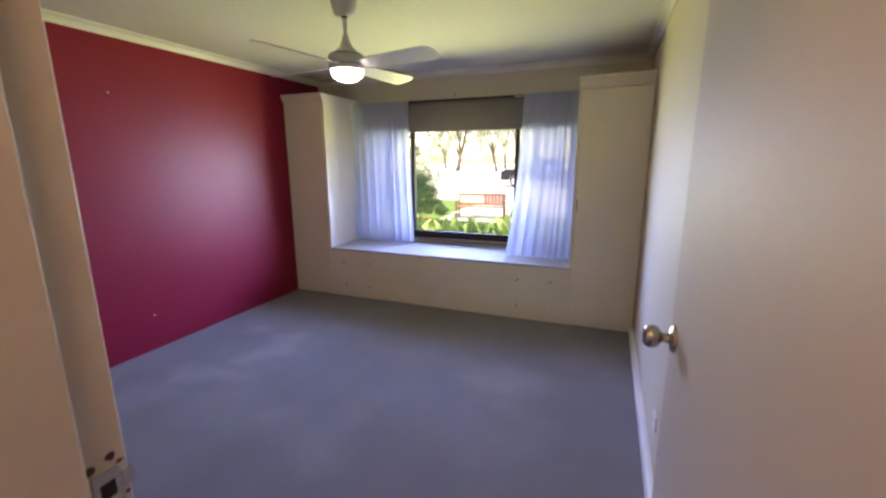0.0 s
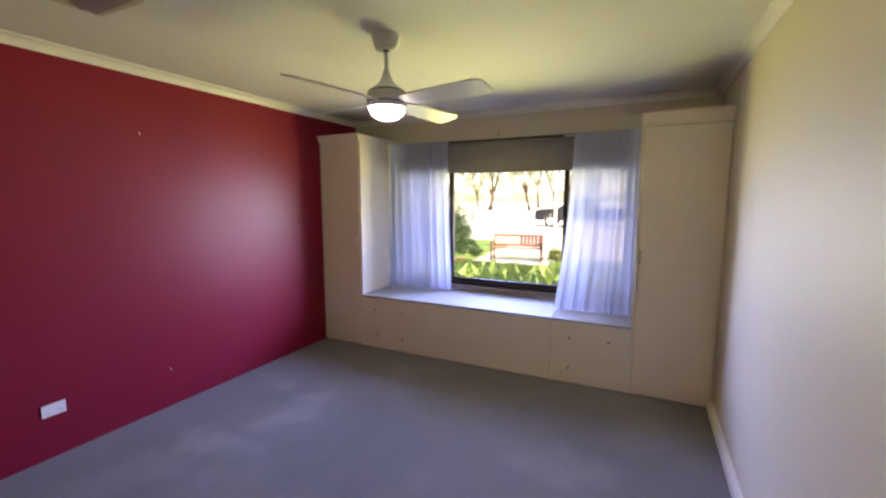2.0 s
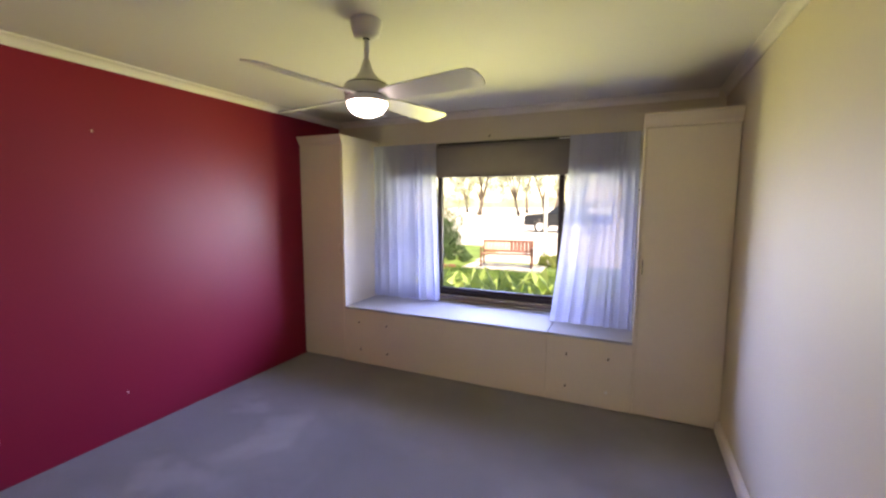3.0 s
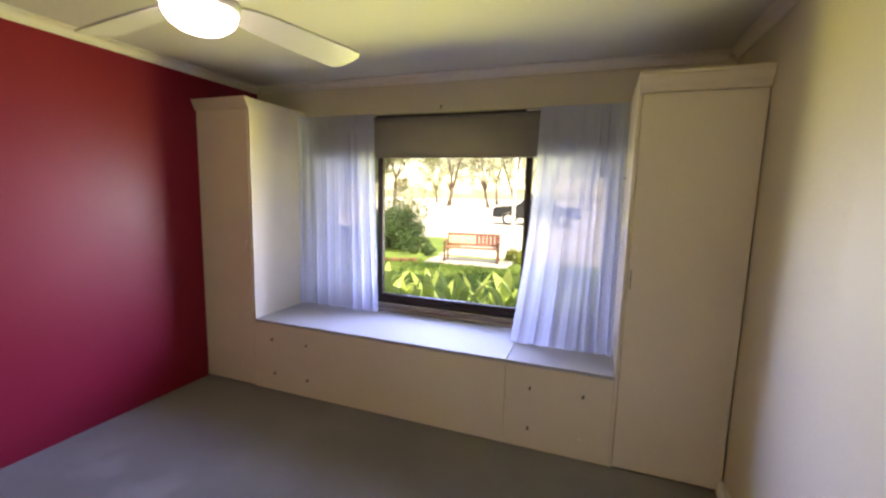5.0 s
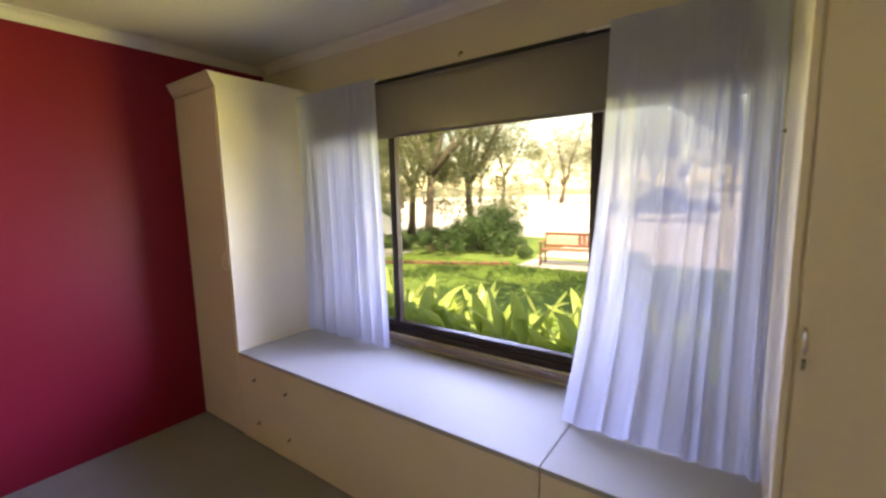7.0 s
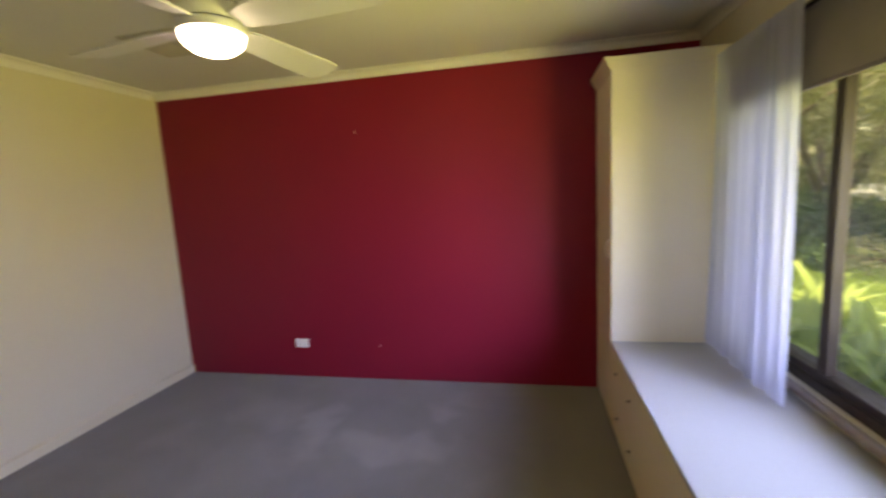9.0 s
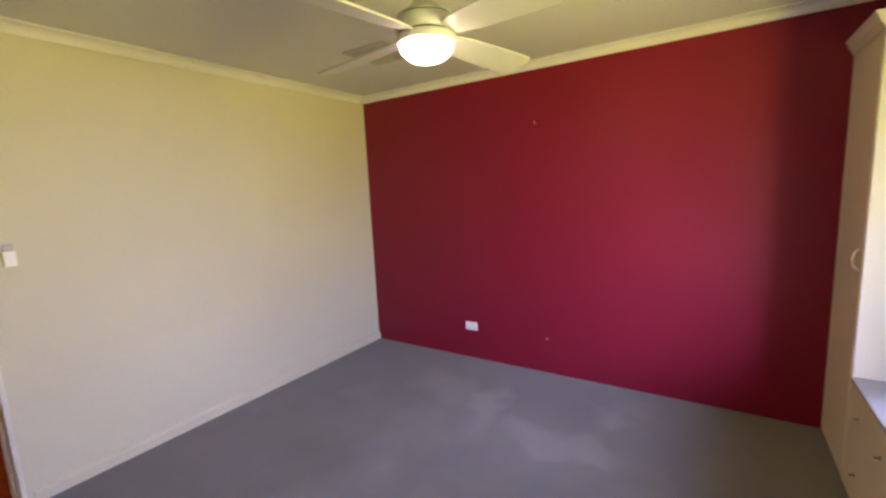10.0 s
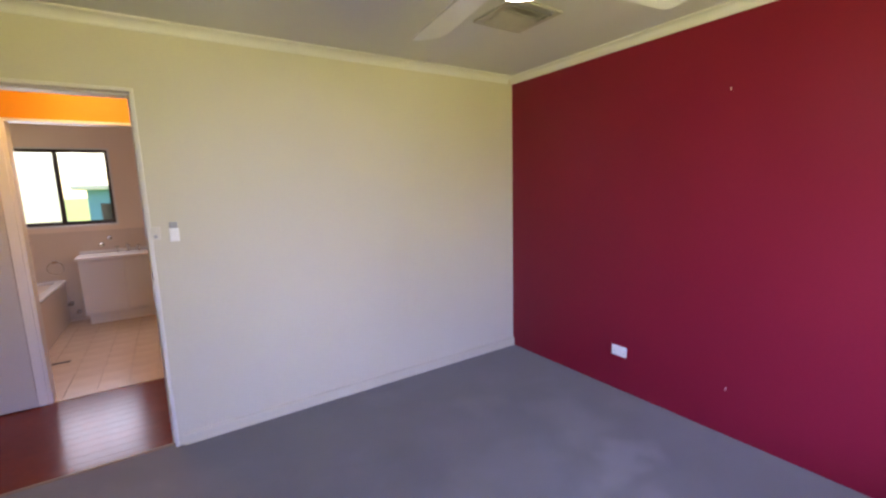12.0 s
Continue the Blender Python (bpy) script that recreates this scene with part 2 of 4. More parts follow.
def sheer():
    m = bpy.data.materials.new("white_sheer_voile")
    m.use_nodes = True
    nt = m.node_tree
    nt.nodes.remove(nt.nodes["Principled BSDF"])
    out = nt.nodes["Material Output"]
    tr = nt.nodes.new("ShaderNodeBsdfTransparent")
    tl = nt.nodes.new("ShaderNodeBsdfTranslucent")
    df = nt.nodes.new("ShaderNodeBsdfDiffuse")
    tl.inputs["Color"].default_value = (0.53, 0.58, 0.75, 1)
    df.inputs["Color"].default_value = (0.60, 0.63, 0.74, 1)
    mix = nt.nodes.new("ShaderNodeMixShader")
    mix.inputs[0].default_value = 0.5
    nt.links.new(tl.outputs[0], mix.inputs[1])
    nt.links.new(df.outputs[0], mix.inputs[2])
    mix2 = nt.nodes.new("ShaderNodeMixShader")
    tc = nt.nodes.new("ShaderNodeTexCoord")
    n = nt.nodes.new("ShaderNodeTexNoise")
    n.inputs["Scale"].default_value = 5
    nt.links.new(tc.outputs["Object"], n.inputs["Vector"])
    r = nt.nodes.new("ShaderNodeMapRange")
    r.inputs["To Min"].default_value, r.inputs["To Max"].default_value = 0.83, 0.93
    nt.links.new(n.outputs["Fac"], r.inputs["Value"])
    nt.links.new(r.outputs["Result"], mix2.inputs[0])
    nt.links.new(tr.outputs[0], mix2.inputs[1])
    nt.links.new(mix.outputs[0], mix2.inputs[2])
    nt.links.new(mix2.outputs[0], out.inputs["Surface"])
    return m


SHEER = sheer()


def glow(name, col, strength):
    m = bpy.data.materials.new(name)
    m.use_nodes = True
    b = m.node_tree.nodes["Principled BSDF"]
    b.inputs["Base Color"].default_value = (*col, 1)
    b.inputs["Emission Color"].default_value = (*col, 1)
    b.inputs["Emission Strength"].default_value = strength
    return m


GLOBE = glow("lit_opal_globe", (0.95, 0.90, 0.95), 5.0)
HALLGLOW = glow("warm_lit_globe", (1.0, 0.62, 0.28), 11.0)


def leafy(name, col, trans):
    m = mat(name, col, 0.4, var=0.25, scale=6, fine=30, bump=0.1, bscale=40, per_object=0.3)
    nt = m.node_tree
    b = nt.nodes["Principled BSDF"]
    t = nt.nodes.new("ShaderNodeBsdfTranslucent")
    t.inputs["Color"].default_value = trans
    mx = nt.nodes.new("ShaderNodeMixShader")
    mx.inputs[0].default_value = 0.4
    nt.links.new(b.outputs[0], mx.inputs[1])
    nt.links.new(t.outputs[0], mx.inputs[2])
    nt.links.new(mx.outputs[0], nt.nodes["Material Output"].inputs["Surface"])
    return m


LEAF = leafy("gum_leaf", (0.135, 0.155, 0.085), (0.28, 0.30, 0.13, 1))
CANNA = leafy("canna_leaf", (0.30, 0.42, 0.13), (0.60, 0.70, 0.24, 1))
CSTEM = mat("canna_stem", (0.10, 0.17, 0.04), 0.5, var=0.2)

# ---- mesh tools ----


def bx(bm, x0, x1, y0, y1, z0, z1, bevel=0.0, seg=1):
    vs = [bm.verts.new((x, y, z)) for x in (x0, x1) for y in (y0, y1) for z in (z0, z1)]
    fs = []
    for q in ((0, 1, 3, 2), (4, 6, 7, 5), (0, 4, 5, 1), (2, 3, 7, 6), (0, 2, 6, 4), (1, 5, 7, 3)):
        fs.append(bm.faces.new([vs[i] for i in q]))
    if bevel:
        es = list({e for f in fs for e in f.edges})
        bmesh.ops.bevel(bm, geom=es, offset=bevel, segments=seg, affect='EDGES', profile=0.6)
    return bm


def box(*a, **k):
    return bx(bmesh.new(), *a, **k)


def lathe(bm, prof, seg=24, m=Matrix.Identity(4)):
    rings = []
    for r, z in prof:
        if r < 1e-6:
            rings.append([bm.verts.new(m @ Vector((0, 0, z)))])
        else:
            rings.append([bm.verts.new(m @ Vector((r * math.cos(2 * math.pi * i / seg), r * math.sin(2 * math.pi * i / seg), z))) for i in range(seg)])
    for a, b in zip(rings, rings[1:]):
        for i in range(seg):
            j = (i + 1) % seg
            if len(a) == 1 and len(b) == 1:
                continue
            if len(a) == 1:
                f = bm.faces.new((a[0], b[j], b[i]))
            elif len(b) == 1:
                f = bm.faces.new((a[i], a[j], b[0]))
            else:
                f = bm.faces.new((a[i], a[j], b[j], b[i]))
            f.smooth = True
    return bm


def tube(bm, pts, radii, seg=8):
    pts = [Vector(p) for p in pts]
    rings = []
    for i, p in enumerate(pts):
        d = (pts[min(i + 1, len(pts) - 1)] - pts[max(i - 1, 0)]).normalized()
        q = d.to_track_quat('Z', 'Y')
        r = radii[i] if isinstance(radii, (list, tuple)) else radii
        rings.append([bm.verts.new(p + q @ Vector((r * math.cos(2 * math.pi * k / seg), r * math.sin(2 * math.pi * k / seg), 0))) for k in range(seg)])
    for a, b in zip(rings, rings[1:]):
        for k in range(seg):
            f = bm.faces.new((a[k], a[(k + 1) % seg], b[(k + 1) % seg], b[k]))
            f.smooth = True
    bm.faces.new(list(reversed(rings[0])))
    bm.faces.new(rings[-1])
    return bm


def extrude_profile(bm, prof, axis, a, b, place):
    """A closed profile of (u, v) carried from a to b along axis; place(u, v, s) gives the point."""
    r0 = [bm.verts.new(place(u, v, a)) for u, v in prof]
    r1 = [bm.verts.new(place(u, v, b)) for u, v in prof]
    n = len(prof)
    for i in range(n):
        bm.faces.new((r0[i], r0[(i + 1) % n], r1[(i + 1) % n], r1[i]))
    bm.faces.new(list(reversed(r0)))
    bm.faces.new(r1)
    return bm


def mesh_of(name, bm, material):
    bmesh.ops.recalc_face_normals(bm, faces=bm.faces)
    me = bpy.data.meshes.new(name)
    bm.to_mesh(me)
    bm.free()
    me.materials.append(material)
    return me


def part(name, bm, material, parent, label="", at=None):
    ob = new(name, mesh_of(name, bm, material))
    ob.parent = parent
    if at is not None:
        ob.matrix_basis = at
    if label:
        tagged(ob, label)
    return ob


def thing(name, m, label, category, group="", kind=""):
    ob = new(name)
    ob.matrix_basis = m
    return tagged(ob, label, category, group, kind)


def solid(name, bm, material, label, category, kind="structure"):
    return tagged(new(name, mesh_of(name, bm, material)), label, category, kind=kind)


def piece(name, me, parent, m):
    ob = new(name, me)
    ob.parent = parent
    ob.matrix_basis = m
    return ob

# ---- the structure ----
EX = 3.615     # east wall
NY = 4.09      # north wall, inner face
CH = 2.405     # ceiling height
DX0, DX1, DH = 2.7095, 3.555, 2.035   # bedroom doorway
BX0, BX1 = 2.715, 3.455            # bathroom doorway
HY = -1.19                         # far wall of the hall
BY = -3.85                         # bathroom back wall
WX0, WX1, WZ0, WZ1 = 0.66, 2.99, 0.60, 2.13   # bedroom window opening

floor_bed = solid("floor_bedroom", box(0, EX, -0.05, NY, -0.12, 0.0), CARPET, "worn blue-grey cut-pile carpet with paler rubbed patches", "carpet")
wall_w = solid("wall_west", box(-0.1, 0, -0.1, NY + 0.2, -0.12, CH + 0.02), RED, "dark red satin painted feature wall", "wall")
bm = bmesh.new()
bx(bm, 0, DX0 - 0.02, -0.1, 0, -0.12, CH + 0.02)
bx(bm, DX1 + 0.02, 5.2, -0.1, 0, -0.12, CH + 0.02)
bx(bm, DX0 - 0.02, DX1 + 0.02, -0.1, 0, DH + 0.02, CH + 0.02)
solid("wall_south", bm, CREAM, "cream painted plaster wall with a doorway", "wall")
solid("wall_east", box(EX, EX + 0.1, 0, NY + 0.2, -0.12, CH + 0.02), CREAM, "cream painted plaster wall", "wall")
bm = bmesh.new()
bx(bm, 0, WX0, NY, NY + 0.2, -0.12, CH + 0.02)
bx(bm, WX1, EX, NY, NY + 0.2, -0.12, CH + 0.02)
bx(bm, WX0, WX1, NY, NY + 0.2, -0.12, WZ0)
bx(bm, WX0, WX1, NY, NY + 0.2, WZ1, CH + 0.02)
solid("wall_north", bm, CREAM, "cream painted plaster wall round a wide window", "wall")
solid("ceiling", box(-0.1, 5.3, BY - 0.2, NY + 0.2, CH + 0.02, CH + 0.14), CEIL, "flat white plasterboard ceiling", "ceiling")
solid("ceiling_bedroom", box(0, EX, 0, NY, CH, CH + 0.018), CEIL, "flat off-white plasterboard ceiling", "ceiling")
solid("roof", box(-0.9, 6.0, BY - 0.6, NY + 0.22, CH + 0.145, CH + 0.25), ROOFM, "pale metal roof with a short eave", "roof")

# cove cornice
COVE = [(0, 0), (0.012, 0), (0.014, 0.008)] + [(0.014 + 0.05 * (1 - math.cos(a)), 0.008 + 0.05 * math.sin(a)) for a in (0.3, 0.6, 0.9, 1.2, 1.5)] + [(0.068, 0.060), (0.068, 0.072), (0, 0.072)]
COVE = [(u * 0.78, v * 0.8) for u, v in COVE]
zb = CH - 0.0576
bm = bmesh.new()
extrude_profile(bm, COVE, 'y', 0.0, NY, lambda u, v, s: (u, s, zb + v))
solid("cornice_west", bm, TRIM, "white plaster cove cornice above the red wall", "cornice")
bm = bmesh.new()
extrude_profile(bm, COVE, 'x', 0.0535, EX - 0.0535, lambda u, v, s: (s, u, zb + v))
solid("cornice_south", bm, TRIM, "white plaster cove cornice", "cornice")
bm = bmesh.new()
extrude_profile(bm, COVE, 'y', 0.0, NY, lambda u, v, s: (EX - u, s, zb + v))
solid("cornice_east", bm, TRIM, "white plaster cove cornice", "cornice")
bm = bmesh.new()
extrude_profile(bm, COVE, 'x', 0.0535, EX - 0.0535, lambda u, v, s: (s, NY - u, zb + v))
solid("cornice_north", bm, TRIM, "white plaster cove cornice above the window", "cornice")

# skirting boards
SK = [(0, 0), (0.018, 0), (0.018, 0.058), (0.015, 0.066), (0.008, 0.072), (0, 0.074)]
bm = bmesh.new()
extrude_profile(bm, SK, 'x', 0.0, DX0 - 0.045, lambda u, v, s: (s, u, v))
solid("baseboard_south", bm, CREAM, "cream painted timber skirting board", "skirting")
bm = bmesh.new()
extrude_profile(bm, SK, 'y', 0.0, 3.455, lambda u, v, s: (EX - 1.7 * u, s, v))
solid("baseboard_east", bm, TRIM, "white painted timber skirting board", "skirting")

# bedroom doorway lining
bm = bmesh.new()
for x0, x1 in ((DX0 - 0.02, DX0), (DX1, DX1 + 0.02)):
    bx(bm, x0, x1, -0.115, 0.008, -0.002, DH, 0.002)
bx(bm, DX0 - 0.02, DX1 + 0.02, -0.115, 0.008, DH, DH + 0.02, 0.002)
bx(bm, DX0, DX0 + 0.012, -0.135, -0.046, 0, DH, 0.003)
bx(bm, DX1 - 0.012, DX1, -0.135, -0.046, 0, DH, 0.003)
bx(bm, DX0 + 0.012, DX1 - 0.012, -0.135, -0.046, DH - 0.012, DH, 0.003)
solid("trim_doorway", bm, FRAMEP, "scuffed cream painted timber door lining", "door frame")
bm = bmesh.new()
for y in (-0.131, ):
    bx(bm, DX0 - 0.065, DX0 - 0.006, y, -0.1, 0, DH + 0.006, 0.004)
    bx(bm, DX1 + 0.006, DX1 + 0.065, y, -0.1, 0, DH + 0.006, 0.004)
    bx(bm, DX0 - 0.065, DX1 + 0.065, y, -0.1, DH + 0.006, DH + 0.065, 0.004)
solid("trim_hall_architrave", bm, TRIM, "white painted timber architrave on the hall side", "architrave")
solid("trim_threshold", box(DX0, DX1, -0.052, -0.028, -0.004, 0.006, bevel=0.002), DULLB, "thin metal carpet strip at the doorway", "threshold")

strike = thing("strike_plate", pose(DX0 + 0.0005, -0.022, 1.047), "worn metal strike plate on the door lining", "strike plate")
bm = bmesh.new()
bx(bm, 0, 0.0025, -0.018, 0.018, -0.03, -0.012, 0.0006)
bx(bm, 0, 0.0025, -0.018, 0.018, 0.012, 0.03, 0.0006)
bx(bm, 0, 0.0025, -0.018, -0.010, -0.012, 0.012)
bx(bm, 0, 0.0025, 0.010, 0.018, -0.012, 0.012)
part("plate", bm, STEEL, strike)
part("lip", box(-0.003, 0.0022, 0.0182, 0.034, -0.010, 0.014, bevel=0.0008), STEEL, strike)
part("latch_hole", box(0.0002, 0.001, -0.010, 0.010, -0.012, 0.012), DARK, strike, "dark latch hole")
rc = random.Random(9)
for y, z, q in ((-0.017, 0.041, 0.010), (0.009, 0.047, 0.008), (0.020, 0.033, 0.005), (-0.004, -0.041, 0.006), (0.024, -0.02, 0.004)):
    bm = bmesh.new()
    ring = [(y + q * rc.uniform(0.5, 1.2) * math.cos(a), z + q * rc.uniform(0.5, 1.0) * math.sin(a)) for a in [0.7 * i for i in range(9)]]
    bot = [bm.verts.new((0.0002, u, v)) for u, v in ring]
    top = [bm.verts.new((0.0010, u, v)) for u, v in ring]
    bm.faces.new(top)
    for i in range(9):
        bm.faces.new((bot[i], bot[(i + 1) % 9], top[(i + 1) % 9], top[i]))
    part("paint_chip", bm, CHIP, strike)

# hall
solid("floor_hall_base", box(0, 5.2, HY, -0.052, -0.12, -0.014), DARK, "subfloor under the hall boards", "floor")
solid("wall_hall_west", box(-0.1, 0, HY - 0.1, -0.1, -0.12, CH + 0.02), ORANGE, "orange painted wall", "wall")
solid("wall_hall_east", box(5.2, 5.3, HY - 0.1, 0, -0.12, CH + 0.02), CREAM, "cream painted wall", "wall")
bm = bmesh.new()
bx(bm, 0, BX0 - 0.02, HY - 0.1, HY, -0.12, CH + 0.02)
bx(bm, BX1 + 0.02, 5.2, HY - 0.1, HY, -0.12, CH + 0.02)
bx(bm, BX0 - 0.02, BX1 + 0.02, HY - 0.1, HY, DH + 0.0, CH + 0.02)
solid("wall_hall_south", bm, ORANGE, "bright orange painted wall with a bathroom doorway", "wall")
bm = bmesh.new()
bx(bm, BX0 - 0.02, BX0, HY - 0.105, HY + 0.008, -0.01, DH - 0.02, 0.002)
bx(bm, BX1, BX1 + 0.02, HY - 0.105, HY + 0.008, -0.01, DH - 0.02, 0.002)
bx(bm, BX0 - 0.02, BX1 + 0.02, HY - 0.105, HY + 0.008, DH - 0.02, DH, 0.002)
bx(bm, BX1 + 0.02, BX1 + 0.075, HY, HY + 0.016, 0, DH + 0.03, 0.004)
bx(bm, BX0 - 0.045, BX0 - 0.02, HY, HY + 0.016, 0, DH + 0.004, 0.004)
solid("trim_bathroom_doorway", bm, TRIM, "white painted timber bathroom door frame", "door frame")
hinge = thing("door_hinge", pose(BX0 + 0.002, HY - 0.02, 0.27), "dark tarnished butt hinge fixed to the bathroom door frame", "hinge")
part("leaf_plate", box(-0.002, 0.002, -0.03, 0.0, -0.045, 0.045, bevel=0.0008), SCREW, hinge)
part("knuckle", lathe(bmesh.new(), [(0, -0.045), (0.006, -0.045), (0.006, 0.045), (0, 0.045)], 10, Matrix.Translation((0.004, 0.004, 0))), SCREW, hinge)

door3 = thing("door_3", pose(BX1 + 0.0755, HY + 0.004, 0.008), "closed plain white cupboard door in the hall", "door", kind="structure")
part("leaf", box(0, 0.78, 0, 0.03, 0, 2.02, bevel=0.003), DOORW, door3)
part("door_knob", lathe(bmesh.new(), [(0.0, 0.0), (0.022, 0.0), (0.02, 0.006), (0.009, 0.012), (0.009, 0.026), (0.02, 0.036), (0.022, 0.05), (0.012, 0.06), (0, 0.06)], 16, Matrix.Translation((0.72, 0.03, 1.0)) @ Matrix.Rotation(radians(-90), 4, 'X')), STEEL, door3, "steel knob")

# bathroom shell
solid("floor_bathroom_base", box(2.2, 4.55, BY, HY, -0.12, -0.006), GROUT, "grouted bed under the bathroom tiles", "floor")
solid("wall_bathroom_west", box(2.59, 2.69, BY, HY - 0.1, -0.12, CH + 0.02), BATHP, "cream painted bathroom wall", "wall")
solid("wall_bathroom_east", box(4.5, 4.6, BY, HY - 0.1, -0.12, CH + 0.02), BATHP, "cream painted bathroom wall", "wall")
QX0, QX1, QZ0, QZ1 = 3.155, 4.070, 1.165, 2.06
bm = bmesh.new()
bx(bm, 2.1, QX0, BY - 0.15, BY, -0.12, CH + 0.02)
bx(bm, QX1, 4.6, BY - 0.15, BY, -0.12, CH + 0.02)
bx(bm, QX0, QX1, BY - 0.15, BY, -0.12, QZ0)
bx(bm, QX0, QX1, BY - 0.15, BY, QZ1, CH + 0.02)
solid("wall_bathroom_south", bm, BATHP, "cream bathroom wall round a small window", "wall")

# ---- windows ----
win = thing("window_1", pose(0, 0, 0), "wide dark bronze aluminium window with three panes", "window", kind="structure")
FY0, FY1 = 4.125, 4.175
bm = bmesh.new()
bx(bm, WX0, WX0 + 0.045, FY0, FY1, WZ0, WZ1, 0.003)
bx(bm, WX1 - 0.045, WX1, FY0, FY1, WZ0, WZ1, 0.003)
bx(bm, WX0 + 0.045, WX1 - 0.045, FY0, FY1, WZ1 - 0.05, WZ1, 0.003)
bx(bm, WX0 + 0.045, WX1 - 0.045, FY0 - 0.012, FY1, WZ0, WZ0 + 0.04, 0.003)
bx(bm, WX0 + 0.045, WX1 - 0.045, FY0 + 0.004, FY1, WZ0 + 0.04, WZ0 + 0.075, 0.003)
part("window_frame", bm, BRONZE, win)
for x in (1.212, 2.415):
    bm = bmesh.new()
    bx(bm, x - 0.024, x + 0.024, FY0 + 0.002, FY1 - 0.002, WZ0 + 0.075, WZ1 - 0.05, 0.003)
    bx(bm, x - 0.006, x + 0.010, FY0 - 0.008, FY0 + 0.002, WZ0 + 0.075, WZ1 - 0.05, 0.002)
    part("mullion", bm, BRONZE, win)
for x0, x1 in ((WX0 + 0.045, 1.188), (1.236, 2.391), (2.439, WX1 - 0.045)):
    p = part("pane", box(x0, x1, 4.148, 4.153, WZ0 + 0.075, WZ1 - 0.05), GLASS, win)
    p.visible_shadow = False
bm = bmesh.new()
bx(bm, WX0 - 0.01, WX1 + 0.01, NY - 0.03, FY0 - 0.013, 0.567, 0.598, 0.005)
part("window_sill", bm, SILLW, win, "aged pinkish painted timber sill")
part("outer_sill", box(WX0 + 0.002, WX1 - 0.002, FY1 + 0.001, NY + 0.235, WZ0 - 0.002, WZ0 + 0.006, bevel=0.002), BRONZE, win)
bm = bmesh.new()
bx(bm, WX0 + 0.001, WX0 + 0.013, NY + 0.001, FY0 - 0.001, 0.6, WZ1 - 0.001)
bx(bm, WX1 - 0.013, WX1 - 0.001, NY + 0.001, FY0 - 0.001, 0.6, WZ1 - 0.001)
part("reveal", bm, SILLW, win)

bwin = thing("window_2", pose(0, 0, 0), "small dark framed sliding bathroom window with frosted pane", "window", kind="structure")
bm = bmesh.new()
y0, y1 = BY - 0.06, BY - 0.01
bx(bm, QX0, QX0 + 0.035, y0, y1, QZ0, QZ1, 0.003)
bx(bm, QX1 - 0.035, QX1, y0, y1, QZ0, QZ1, 0.003)
bx(bm, QX0 + 0.035, QX1 - 0.035, y0, y1, QZ1 - 0.035, QZ1, 0.003)
bx(bm, QX0 + 0.035, QX1 - 0.035, y0, y1, QZ0, QZ0 + 0.045, 0.003)
part("window_frame", bm, BRONZE, bwin)
part("mullion", box(3.625, 3.67, y0 + 0.002, y1 - 0.002, QZ0 + 0.045, QZ1 - 0.035, bevel=0.003), BRONZE, bwin)
FROST = glass(0.45)
for x0, x1, gm, lab in ((QX0 + 0.035, 3.625, GLASS, ""), (3.67, QX1 - 0.035, FROST, "frosted pane")):
    p = part("pane", box(x0, x1, BY - 0.037, BY - 0.032, QZ0 + 0.045, QZ1 - 0.035), gm, bwin, lab)
    p.visible_shadow = False
bm = bmesh.new()
for a in ((QX0 - 0.02, QX0, QZ0 - 0.02, QZ1 + 0.02), (QX1, QX1 + 0.02, QZ0 - 0.02, QZ1 + 0.02), (QX0, QX1, QZ1, QZ1 + 0.02), (QX0, QX1, QZ0 - 0.02, QZ0)):
    bx(bm, a[0], a[1], BY - 0.002, BY + 0.012, a[2], a[3], 0.002)
part("window_trim", bm, TRIM, bwin)

# ---- built-in window joinery ----
CF = 3.462     # cabinet front


def crown(x0, x1, z0, z1, parent):
    prof = [(0, 0), (0.006, 0), (0.008, 0.15), (0.012, 0.26), (0.020, 0.38), (0.027, 0.59), (0.030, 0.77), (0.036, 0.82), (0.036, 1.0), (0, 1.0)]
    bm = bmesh.new()
    extrude_profile(bm, prof, 'x', x0, x1, lambda u, v, s: (s, CF - u, z0 + (z1 - z0) * v))
    return part("crown_moulding", bm, CABW, parent)


